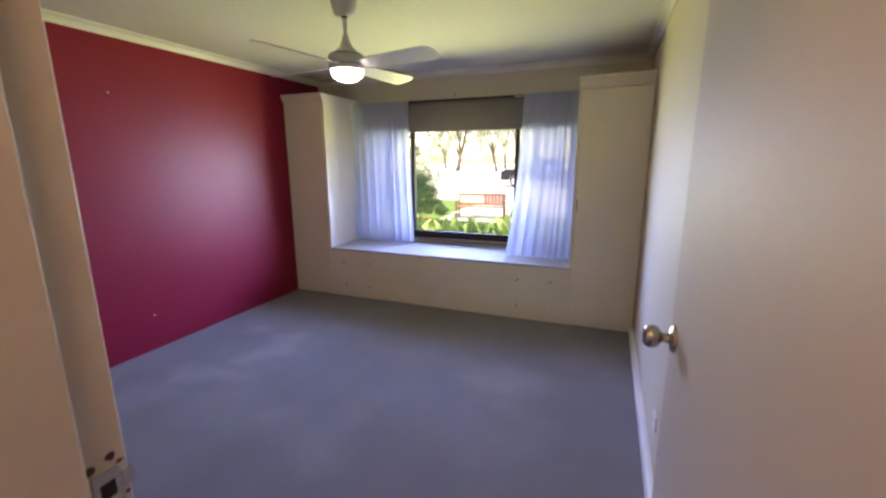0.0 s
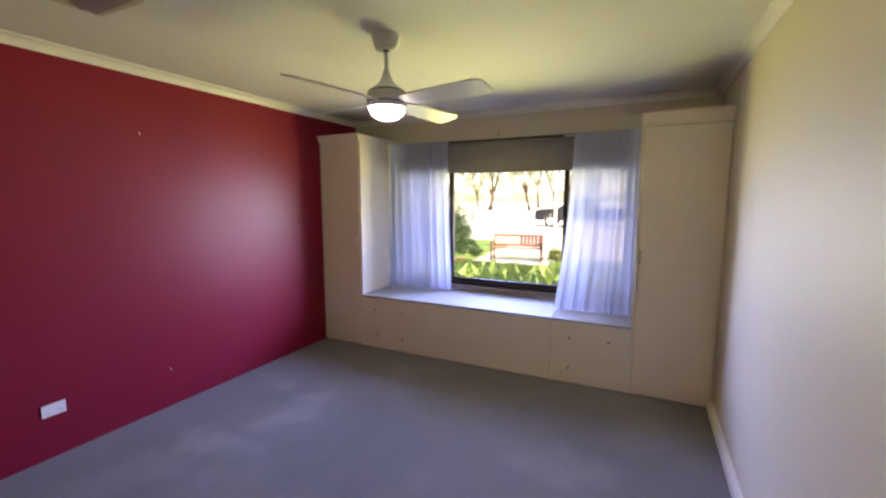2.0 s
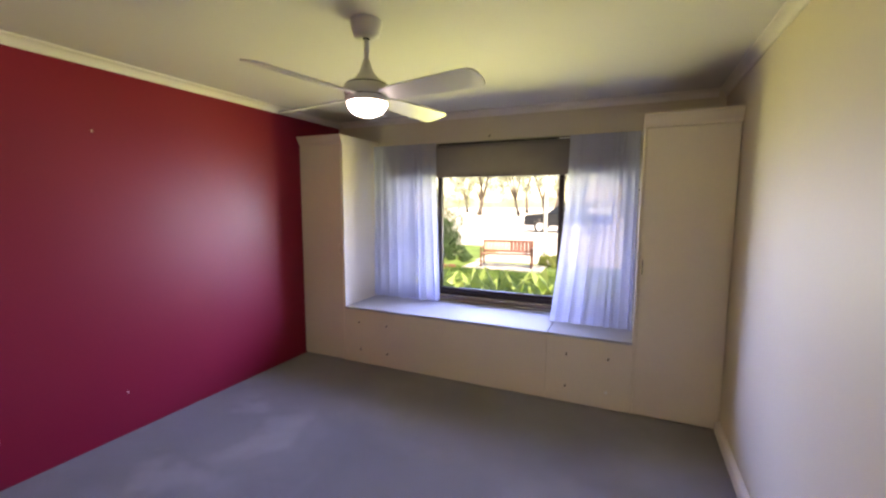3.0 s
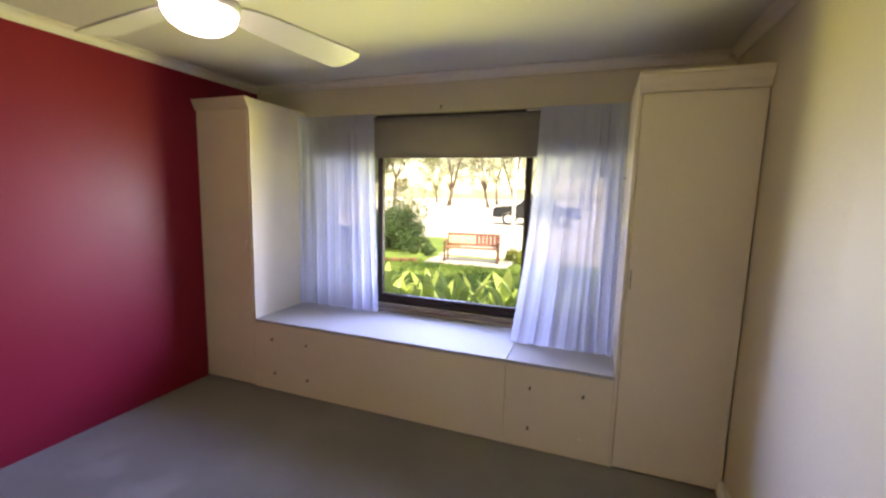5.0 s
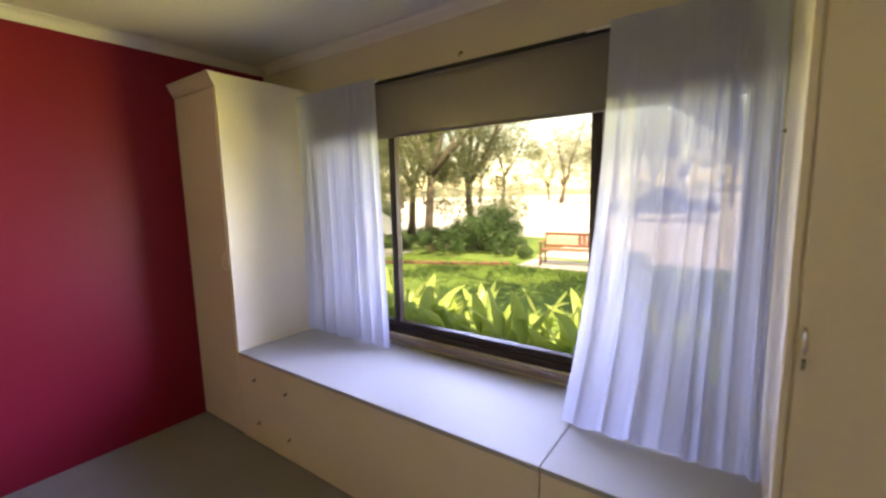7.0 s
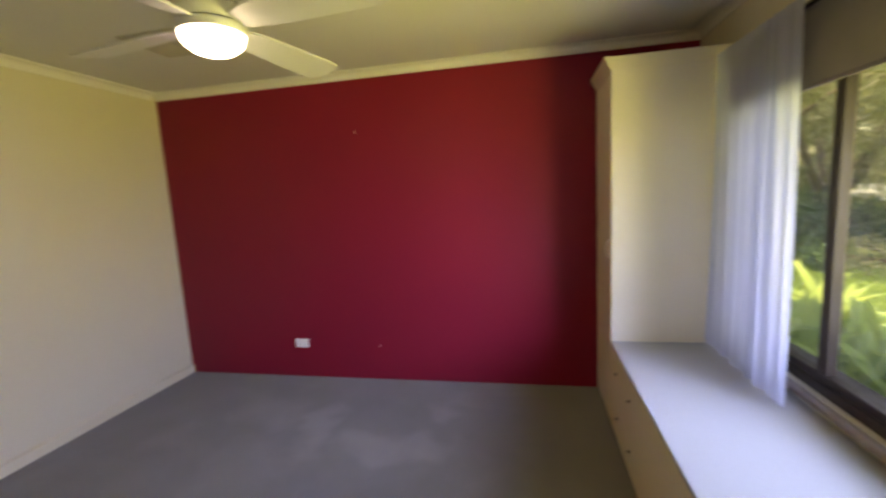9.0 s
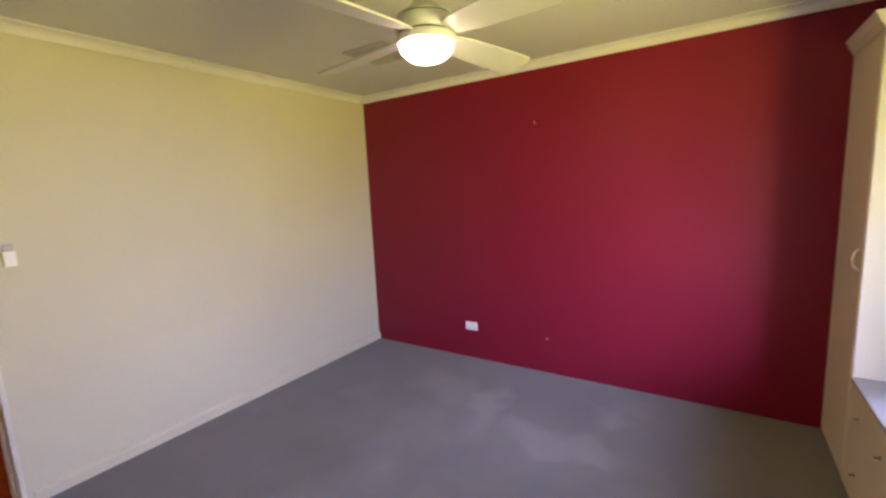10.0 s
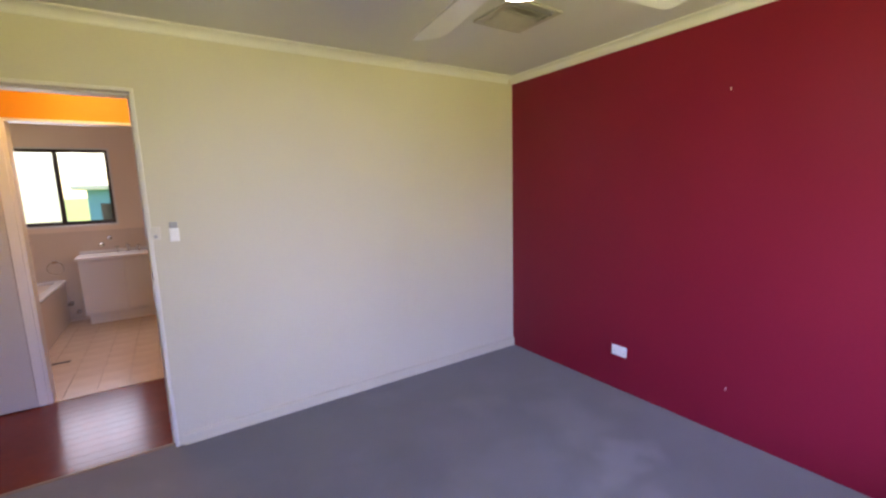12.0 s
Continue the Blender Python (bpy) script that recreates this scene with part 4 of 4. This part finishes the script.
for x0, x1, y0, y1 in ((-70, 70, 17.2, 56.0), (-1.5, 70, 12.7, 17.2)):
    bx(bm, x0, x1, y0, y1, GZ - 0.1, GZ + 0.03)
solid("road", bm, GRAVEL, "wide pale gravel road bleached by the sun", "road")
solid("ground_paddock", box(-300, 300, 56.0, 400, GZ - 0.1, GZ + 0.03), STRAW, "bleached dry paddock beyond the road", "field")
solid("road_drive", box(-14, -5.2, 10.4, 12.0, GZ - 0.1, GZ + 0.03), GRAVEL, "pale gravel drive beyond the lawn", "road")
solid("house_foundation", box(-0.1, EX + 0.1, NY + 0.2, NY + 0.205, GZ - 0.05, -0.12), EXTW, "brick footing below the window wall", "footing")


def blades_mesh(n, x0, x1, y0, y1, seed):
    r = np.random.RandomState(seed)
    px, py = r.uniform(x0, x1, n), r.uniform(y0, y1, n)
    h, a, w = r.uniform(0.03, 0.075, n), r.uniform(0, 6.283, n), r.uniform(0.006, 0.012, n)
    lx, ly = r.normal(0, 0.02, n), r.normal(0, 0.02, n)
    v = np.zeros((n, 3, 3))
    v[:, 0] = np.stack([px - w * np.cos(a), py - w * np.sin(a), np.full(n, GZ - 0.03)], 1)
    v[:, 1] = np.stack([px + w * np.cos(a), py + w * np.sin(a), np.full(n, GZ - 0.03)], 1)
    v[:, 2] = np.stack([px + lx, py + ly, GZ + h], 1)
    me = bpy.data.meshes.new("grass")
    me.from_pydata(v.reshape(-1, 3).tolist(), [], np.arange(3 * n).reshape(-1, 3).tolist())
    me.materials.append(BLADE)
    return me


tagged(new("grass", blades_mesh(60000, -7, 3.5, 5.3, 11.5, 4)), "short sunlit lawn grass blades", "grass", kind="stuff")


def leaf_cloud(centres, radii, per, size, seed, droop, material):
    """Many small pointed leaves scattered in clumps, as one mesh."""
    r = np.random.RandomState(seed)
    vs, fs = [], []
    for c, rad in zip(centres, radii):
        d = r.normal(0, 1, (per, 3))
        d /= np.linalg.norm(d, axis=1)[:, None]
        p = np.array(c) + d * (rad * r.uniform(0.25, 1.0, per) ** 0.6)[:, None] * np.array([1, 1, 0.75])
        ax = r.normal(0, 1, (per, 3))
        ax[:, 2] -= droop
        ax /= np.linalg.norm(ax, axis=1)[:, None]
        side = np.cross(ax, r.normal(0, 1, (per, 3)))
        side /= np.linalg.norm(side, axis=1)[:, None]
        ln = size * r.uniform(0.6, 1.4, per)[:, None]
        base = len(vs) * 1
        q = np.stack([p, p + ax * ln * 0.45 + side * ln * 0.16, p + ax * ln, p + ax * ln * 0.45 - side * ln * 0.16], 1)
        vs.extend(q.reshape(-1, 3).tolist())
        fs.extend((np.arange(per * 4).reshape(-1, 4) + base).tolist())
    me = bpy.data.meshes.new("crown")
    me.from_pydata(vs, [], fs)
    me.materials.append(material)
    return me


def tree(m, height, spread, clumps, per, leaf, seed, lean=0.0, label="", droop=0.8, forks=4, low=0.45, trunk=0.13, material=None, bark=None, hang=0.3):
    r = random.Random(seed)
    t = thing("tree", m, label, "tree")
    bm = bmesh.new()
    fork = height * low * r.uniform(0.55, 0.75)
    tube(bm, [(0, 0, -0.1), (lean * 0.2, 0.03, fork * 0.35), (lean * 0.45, -0.02, fork * 0.7), (lean * 0.6, 0, fork)], [trunk * 1.3, trunk, trunk * 0.85, trunk * 0.75], 9)
    cs, rs = [], []
    for k in range(forks):
        a = 6.283 * k / forks + r.uniform(-0.5, 0.5)
        reach = spread * r.uniform(0.35, 0.8)
        top = height * r.uniform(0.68, 0.92)
        p0 = Vector((lean * 0.6, 0, fork * 0.98))
        p2 = Vector((lean + reach * math.cos(a), reach * math.sin(a), top))
        p1 = p0.lerp(p2, 0.45) + Vector((r.uniform(-0.2, 0.2), r.uniform(-0.2, 0.2), -0.1))
        p3 = p0.lerp(p2, 0.75) + Vector((r.uniform(-0.25, 0.25), r.uniform(-0.25, 0.25), 0.1))
        tube(bm, [p0, p1, p3, p2], [trunk * 0.6, trunk * 0.42, trunk * 0.26, trunk * 0.1], 7)
        for j in range(2):
            q0 = p1.lerp(p3, r.uniform(0.2, 0.9))
            q1 = q0 + Vector((r.uniform(-1, 1) * spread * 0.4, r.uniform(-1, 1) * spread * 0.4, r.uniform(0.1, 0.35) * height * 0.4))
            tube(bm, [q0, q0.lerp(q1, 0.5) + Vector((0, 0, 0.08)), q1], [trunk * 0.25, trunk * 0.16, trunk * 0.06], 6)
            cs.append(tuple(q1))
            rs.append(spread * r.uniform(0.2, 0.32))
        cs.append(tuple(p2))
        rs.append(spread * r.uniform(0.25, 0.4))
    while len(cs) < clumps:
        c = r.choice(cs[:forks * 3])
        cs.append((c[0] + r.uniform(-0.5, 0.5) * spread, c[1] + r.uniform(-0.5, 0.5) * spread, c[2] + r.uniform(-hang, 0.2) * height * 0.5))
        rs.append(spread * r.uniform(0.12, 0.28))
    part("trunk", bm, bark or BARK, t)
    cr = new("crown", leaf_cloud(cs, rs, per, leaf, seed, droop, material or LEAF))
    cr.parent = t
    return t


def bush(m, w, h, n, per, leaf, seed, material, label):
    r = random.Random(seed)
    t = thing("bush", m, label, "bush")
    bm = bmesh.new()
    cs, rs = [], []
    for k in range(n):
        a = r.uniform(0, 6.283)
        d = w * 0.5 * math.sqrt(r.random())
        z = h * r.uniform(0.25, 0.85) * (1.05 - 0.5 * d / (0.5 * w))
        cs.append((d * math.cos(a), d * math.sin(a), z))
        rs.append(h * r.uniform(0.14, 0.3))
        if k % 2 == 0:
            tube(bm, [(0.1 * math.cos(a), 0.1 * math.sin(a), -0.05), (0.5 * d * math.cos(a), 0.5 * d * math.sin(a), z * 0.6), (d * math.cos(a), d * math.sin(a), z)], [0.025, 0.016, 0.006], 5)
    part("stems", bm, BARK, t)
    cr = new("foliage", leaf_cloud(cs, rs, per, leaf, seed, 0.2, material))
    cr.parent = t
    return t


# unseen tree beside the house, added so its crown throws shade on the lawn
tree(pose(5.6, 7.8, GZ), 7.0, 3.2, 58, 300, 0.14, 11, -4.4, "unseen leafy tree with a leaning trunk, added to shade the lawn", forks=5, low=0.5, trunk=0.16)
tree(pose(-6.8, 8.7, GZ), 5.6, 2.8, 60, 400, 0.10, 21, 0.6, "dense shade tree with drooping foliage by the lawn", forks=6, low=0.3, trunk=0.15, hang=1.0)
tree(pose(-5.9, 13.6, GZ), 6.6, 3.8, 75, 400, 0.10, 12, 0.4, "dense dark garden tree with a straight trunk", forks=6, low=0.55, trunk=0.15, hang=1.0)
tree(pose(-8.6, 12.0, GZ), 5.8, 2.9, 64, 400, 0.105, 19, -0.3, "dense dark garden tree with low branches", forks=6, low=0.3, trunk=0.14, hang=1.0)
tree(pose(-10.8, 9.4, GZ), 5.6, 2.8, 56, 380, 0.11, 23, -0.3, "dense dark garden tree with low branches", forks=6, low=0.3, trunk=0.14, hang=1.0)
tree(pose(-8.8, 16.2, GZ), 6.8, 3.0, 50, 360, 0.13, 24, 0.3, "tall leafy garden tree near the road", forks=6, low=0.4, trunk=0.16, hang=1.0)
tree(pose(-13.5, 13.5, GZ), 6.6, 3.2, 50, 360, 0.13, 25, 0.3, "tall leafy garden tree near the road", forks=6, low=0.35, trunk=0.16, hang=1.0)
tree(pose(-5.2, 15.4, GZ), 7.6, 2.8, 66, 400, 0.10, 27, -0.2, "tall dark garden tree with drooping foliage", forks=6, low=0.4, trunk=0.15, hang=1.2)
bush(pose(-3.5, 13.4, GZ), 2.2, 1.75, 46, 700, 0.065, 13, LEAF2, "rounded dark green bush in a garden bed")
bush(pose(-4.6, 12.4, GZ), 2.4, 0.9, 34, 500, 0.06, 14, LEAF2, "low dark green shrub in a garden bed")
bush(pose(-2.2, 12.9, GZ), 1.6, 0.5, 24, 400, 0.05, 15, LEAF2, "low dark green groundcover in a garden bed")
bush(pose(-6.3, 10.7, GZ), 2.2, 1.0, 30, 500, 0.06, 16, LEAF3, "low yellow-green shrub by the drive")
bush(pose(0.95, 12.4, GZ), 0.6, 0.5, 16, 160, 0.06, 17, LEAF3, "small yellow-green shrub beside the bench")
bush(pose(-6.4, 8.6, GZ), 2.0, 1.9, 40, 600, 0.07, 18, LEAF2, "dark shrub near the house corner")

for k, (x, y, w, h) in enumerate(((-10.6, 14.6, 3.2, 2.3), (-12.6, 11.6, 3.4, 2.6), (-12.0, 9.0, 3.0, 2.0), (-16.0, 14.5, 4.5, 3.4), (-17.5, 10.5, 4.5, 3.2), (-14.0, 18.0, 4.0, 2.6))):
    bush(pose(x, y, GZ), w, h, 44, 420, 0.09, 41 + k, LEAF2, "tall dark green shrub at the far edge of the garden")

far_a = tree(pose(-17.0, 57, GZ), 11.5, 4.2, 34, 90, 0.36, 31, 1.0, "spreading gum tree with a forked trunk by the road", forks=4, low=0.4, trunk=0.26, material=LEAFF, bark=BARKF, hang=0.7)
far_b = tree(pose(-11.5, 58, GZ), 10.5, 3.8, 32, 90, 0.36, 32, -0.8, "gum tree with slender trunks by the road", forks=5, low=0.35, trunk=0.2, material=LEAFF, bark=BARKF, hang=0.7)
far_c = tree(pose(-24.0, 54, GZ), 12.5, 4.4, 34, 90, 0.36, 33, 0.4, "tall gum tree by the road", forks=4, low=0.45, trunk=0.24, material=LEAFF, bark=BARKF, hang=0.7)
for src, x, y, rz in ((far_b, -7.2, 55, 40), (far_a, -2.8, 60, 140), (far_c, 1.8, 57, 80), (far_b, 6.5, 58, 200), (far_a, 12, 62, 260), (far_c, -30, 58, 20), (far_b, -36, 52, 75),
                      (far_a, -44, 48, 60), (far_c, -50, 40, 10), (far_b, -20.5, 68, 300), (far_a, -9.0, 72, 10), (far_c, -14.0, 74, 170), (far_b, 0, 74, 111), (far_a, -30, 40, 222), (far_c, -38, 34, 190), (far_b, -26, 76, 77), (far_a, 8, 76, 33)):
    copy_thing(src, pose(x, y, GZ, 0, 0, rz))
bm = bmesh.new()
rr = random.Random(5)
hs = [rr.uniform(1.5, 4.0) for _ in range(121)]
for i in range(120):
    a0, a1 = radians(20 + 1.3 * i), radians(20 + 1.3 * (i + 1))
    v = [bm.verts.new((150 * math.cos(a), 150 * math.sin(a), z)) for a, z in ((a0, GZ - 1), (a1, GZ - 1), (a1, hs[i + 1]), (a0, hs[i]))]
    bm.faces.new(v)
solid("backdrop", bm, FAR, "hazy line of distant trees", "woodland")

# garden seat on a concrete pad
solid("pavement", box(-1.35, 0.85, 11.2, 12.3, GZ - 0.1, GZ + 0.035, bevel=0.01), CONC, "pale concrete pad under the garden bench", "paving")
gb = thing("garden_bench", pose(-0.20, 11.75, GZ + 0.035, 0, 0, 8), "weathered red-brown and bleached timber garden bench on a concrete pad", "garden bench")
slat = mesh_of("seat_slat", box(-0.72, 0.72, -0.034, 0.034, -0.011, 0.011, bevel=0.004), BWOOD)
for i in range(5):
    piece("seat_slat", slat, gb, Matrix.Translation((0, -0.20 + 0.085 * i, 0.36)))
rail = mesh_of("back_rail", box(-0.72, 0.72, -0.034, 0.034, -0.015, 0.015, bevel=0.005), BWOOD)
for z, y in ((0.42, 0.208), (0.70, 0.268)):
    piece("back_rail", rail, gb, Matrix.Translation((0, y, z)) @ Matrix.Rotation(radians(80), 4, 'X'))
upright = mesh_of("back_slat", box(-0.045, 0.045, -0.125, 0.125, -0.008, 0.008, bevel=0.003), BWOOD)
pale = mesh_of("back_slat", box(-0.045, 0.045, -0.125, 0.125, -0.008, 0.008, bevel=0.003), BWOODP)
for i in range(13):
    piece("back_slat", upright if i > 6 else pale, gb, Matrix.Translation((-0.63 + 0.105 * i, 0.238, 0.56)) @ Matrix.Rotation(radians(78), 4, 'X'))
for s in (-0.70, 0.70):
    bm = bmesh.new()
    bx(bm, s - 0.025, s + 0.025, -0.25, -0.20, 0, 0.52, 0.006)
    bx(bm, s - 0.025, s + 0.025, 0.20, 0.25, 0, 0.36, 0.006)
    tube(bm, [(s, 0.225, 0.34), (s, 0.25, 0.55), (s, 0.28, 0.74)], 0.026, 8)
    bx(bm, s - 0.03, s + 0.03, -0.27, 0.24, 0.52, 0.55, 0.008)
    bx(bm, s - 0.02, s + 0.02, -0.22, 0.22, 0.315, 0.348, 0.004)
    part("end_frame", bm, BWOOD, gb)

pole = thing("street_pole", pose(0.42, 14.1, GZ), "slim pale painted street pole", "pole")
part("shaft", lathe(bmesh.new(), [(0, 0), (0.065, 0), (0.060, 0.4), (0.045, 6.5), (0, 6.52)], 14), POLEM, pole)
part("base_plate", lathe(bmesh.new(), [(0, 0.002), (0.12, 0.002), (0.12, 0.02), (0, 0.02)], 12), POLEM, pole)


def wheel(parent, x, y, z, r=0.38):
    w = part("wheel", lathe(bmesh.new(), [(0.06, -0.10), (0.08, -0.115), (0.08, 0.115), (0.06, 0.10)], 16, Matrix.Translation((x, y, z)) @ Matrix.Rotation(radians(90), 4, 'X')), RIM, parent)
    part("tyre", lathe(bmesh.new(), [(r * 0.64, -0.10), (r * 0.9, -0.115), (r, -0.08), (r, 0.08), (r * 0.9, 0.115), (r * 0.64, 0.10), (r * 0.64, -0.10)], 28, Matrix.Translation((x, y, z)) @ Matrix.Rotation(radians(90), 4, 'X')), TYRE, w)
    bm = bmesh.new()
    m = Matrix.Translation((x, y, z)) @ Matrix.Rotation(radians(90), 4, 'X')
    lathe(bm, [(0, 0.10), (r * 0.18, 0.105), (r * 0.22, 0.08), (r * 0.5, 0.07), (r * 0.63, 0.105)], 24, m)
    part("rim", bm, RIM, w)


def loft(bm, prof, y0, y1, inset=0.0, zcut=99, round_by=0.03):
    """Side outline (x, z) given width from y0 to y1, narrowed by inset above zcut."""
    n = len(prof)
    a = [bm.verts.new((x, y0 + (inset if z > zcut else 0), z)) for x, z in prof]
    b = [bm.verts.new((x, y1 - (inset if z > zcut else 0), z)) for x, z in prof]
    for i in range(n):
        bm.faces.new((a[i], a[(i + 1) % n], b[(i + 1) % n], b[i]))
    bm.faces.new(list(reversed(a)))
    bm.faces.new(b)
    bmesh.ops.bevel(bm, geom=list(bm.edges), offset=round_by, segments=2, affect='EDGES')
    return bm


def pickup(m):
    c = thing("pickup_truck", m, "dark parked pickup truck with pale alloy wheels", "car")
    body = [(-2.55, 0.45), (-2.55, 0.95), (-2.35, 1.08), (-1.15, 1.16), (2.5, 1.16), (2.55, 0.5), (1.95, 0.42), (1.85, 0.72), (1.55, 0.84), (1.25, 0.72), (1.15, 0.42), (-1.15, 0.42), (-1.25, 0.72), (-1.6, 0.84), (-1.95, 0.72), (-2.05, 0.42)]
    part("body", loft(bmesh.new(), body, -0.92, 0.92), CARP, c)
    part("cab", loft(bmesh.new(), [(-1.2, 1.15), (-0.55, 1.68), (-0.3, 1.75), (0.85, 1.75), (1.05, 1.65), (1.15, 1.15)], -0.86, 0.86, 0.12, 1.3), CARP, c)
    for x0, x1 in ((-0.62, 0.02), (0.10, 0.86)):
        bm = bmesh.new()
        v = [bm.verts.new(p) for p in ((x0 - (0.30 if x0 < -0.3 else 0), -0.872, 1.22), (x1, -0.872, 1.22), (x1 - 0.04, -0.765, 1.62), (x0 + 0.05, -0.765, 1.62))]
        bm.faces.new(v)
        bmesh.ops.solidify(bm, geom=list(bm.faces), thickness=0.01)
        part("side_window", bm, CGLASS, c)
    for x in (-1.6, 1.55):
        for y in (-0.82, 0.82):
            wheel(c, x, y, 0.38)
    part("headlight", box(-2.56, -2.40, -0.88, -0.55, 0.82, 0.96, bevel=0.02), PLASTIC, c)
    part("bumper", box(-2.63, -2.50, -0.85, 0.85, 0.42, 0.62, bevel=0.03), GREYP, c)
    return c


pickup(pose(-0.6, 27.0, GZ + 0.03, 0, 0, 4))
wc = thing("white_car", pose(-8.2, 11.2, GZ + 0.03, 0, 0, 20), "white parked hatchback on the drive", "car")
part("body", loft(bmesh.new(), [(-2.0, 0.35), (-2.05, 0.75), (-1.1, 0.92), (-0.4, 1.42), (1.2, 1.45), (1.9, 0.95), (1.98, 0.4), (1.6, 0.32), (1.5, 0.55), (1.2, 0.64), (0.9, 0.55), (0.8, 0.3), (-0.85, 0.3), (-0.95, 0.55), (-1.25, 0.64), (-1.55, 0.55), (-1.65, 0.32)], -0.84, 0.84, 0.1, 1.0, 0.012), CARW, wc)
for x in (-1.25, 1.2):
    for y in (-0.76, 0.76):
        wheel(wc, x, y, 0.3, 0.3)

# big-leaved plants under the window


def canna_leaf(seed, ln, wd, bend):
    r = random.Random(seed)
    bm = bmesh.new()
    n = 9
    rows = []
    for i in range(n + 1):
        s = i / n
        w = wd * (math.sin(math.pi * min(1, s * 0.93 + 0.07)) ** 0.75) * (1 - 0.25 * s)
        y = bend * s * s * ln
        z = ln * (s - 0.35 * bend * s * s)
        wv = 0.012 * math.sin(7 * s + seed)
        rows.append([bm.verts.new((k * w, y + 0.25 * abs(k) * w - wv * k, z)) for k in (-1, -0.5, 0, 0.5, 1)])
    for a, b in zip(rows, rows[1:]):
        for k in range(4):
            bm.faces.new((a[k], a[k + 1], b[k + 1], b[k])).smooth = True
    return mesh_of("leaf", bm, CANNA)


LEAVES = [canna_leaf(k, (0.42, 0.50, 0.36, 0.46, 0.40)[k], (0.050, 0.060, 0.045, 0.066, 0.052)[k], (0.2, 0.5, 0.85, 0.4, 1.1)[k]) for k in range(5)]
rr = random.Random(77)
plants = []
for i in range(78):
    x = -0.9 + 0.0595 * i + rr.uniform(-0.05, 0.05)
    y = 4.80 + 0.34 * ((i * 7) % 3) / 2 + rr.uniform(-0.06, 0.06)
    h = rr.uniform(0.52, 0.78)
    p = thing("canna_plant", pose(x, y, GZ, 0, 0, rr.uniform(0, 360)), "sunlit green broad-leaved garden plant below the window", "plant", "plants below the window")
    part("stem", tube(bmesh.new(), [(0, 0, -0.05), (0.01, 0, h * 0.5), (0.0, 0.01, h)], [0.014, 0.011, 0.006], 6), CSTEM, p)
    for k in range(10):
        me = LEAVES[(i + k * 2) % 5]
        zz = h * (0.25 + 0.72 * k / 9)
        tilt = rr.uniform(-26, 0) if k < 7 else rr.uniform(-14, 6)
        piece("leaf", me, p, Matrix.Translation((0, 0, zz)) @ Matrix.Rotation(radians(137 * k + rr.uniform(-20, 20)), 4, 'Z') @ Matrix.Rotation(radians(tilt), 4, 'X'))

for i in range(34):
    x = -0.6 + 0.12 * i + rr.uniform(-0.05, 0.05)
    h = rr.uniform(0.22, 0.42)
    p = thing("canna_plant", pose(x, 4.52 + rr.uniform(0, 0.18), GZ, 0, 0, rr.uniform(0, 360)), "shaded green broad-leaved garden plant against the house", "plant", "plants below the window")
    part("stem", tube(bmesh.new(), [(0, 0, -0.05), (0.01, 0, h * 0.5), (0.0, 0.01, h)], [0.014, 0.011, 0.006], 6), CSTEM, p)
    for k in range(6):
        piece("leaf", LEAVES[(i + k * 3) % 5], p, Matrix.Translation((0, 0, h * (0.2 + 0.75 * k / 5))) @ Matrix.Rotation(radians(137 * k + rr.uniform(-20, 20)), 4, 'Z') @ Matrix.Rotation(radians(rr.uniform(-24, 2)), 4, 'X'))

# neighbour seen from the bathroom window
nb = thing("neighbour_shed", pose(2.9, -13.0, GZ), "pale blue neighbouring building with a light roof", "building")
part("wall", box(-3.5, 1.6, -3, 0, 0, 2.0), BLUE, nb)
part("roof", box(-3.8, 1.9, -3.3, 0.35, 2.0, 2.15, bevel=0.02), ROOFM, nb)
part("window", box(1.0, 1.32, -0.02, 0.03, 1.05, 1.6, bevel=0.01), CGLASS, nb)
# brick edging of the lawn
edging = thing("garden_edging", pose(0, 0, GZ), "curved red brick edging along the lawn", "edging")
eb = mesh_of("brick", box(-0.105, 0.105, -0.05, 0.05, -0.03, 0.075, bevel=0.006), BRICK)
pts = [Vector((-7.2, 9.4, 0)), Vector((-4.6, 9.9, 0)), Vector((-2.9, 10.6, 0)), Vector((-1.55, 11.25, 0))]
for a, b in zip(pts, pts[1:]):
    ln = (b - a).length
    k = int(ln / 0.225)
    for i in range(k):
        q = a.lerp(b, (i + 0.5) / k)
        piece("brick", eb, edging, pose(q.x, q.y, 0, rr.uniform(-2, 2), rr.uniform(-2, 2), math.degrees(math.atan2(b.y - a.y, b.x - a.x)) + rr.uniform(-4, 4)))

# ---- floor pieces ----
fb = tagged(new("floor_bathroom"), "cream glazed floor tiles with grey grout", "floor", kind="structure")
tl = mesh_of("tile", box(-0.0985, 0.0985, -0.0985, 0.0985, -0.0055, 0.002, bevel=0.0012), TILE)
for i in range(11):
    for j in range(13):
        piece("tile", tl, fb, pose(2.31 + 0.2 * i, HY - 0.105 - 0.2 * j, rr.uniform(-0.0005, 0.0005)))
fh = tagged(new("floor_hall"), "glossy dark red jarrah floorboards", "floor", kind="structure")
nb_ = 13
bw = (-0.054 - HY) / nb_
for j in range(nb_):
    cuts = [0.0] + sorted(rr.uniform(0.4, 4.8) for _ in range(2)) + [5.2]
    for c0, c1 in zip(cuts, cuts[1:]):
        if c1 - c0 > 0.05:
            bm = box(c0 + 0.0004, c1 - 0.0004, HY + bw * j + 0.0004, HY + bw * (j + 1) - 0.0004, -0.0135, -0.001, bevel=0.0008)
            ob = new("floorboard", mesh_of("floorboard", bm, JARRAH))
            ob.parent = fh
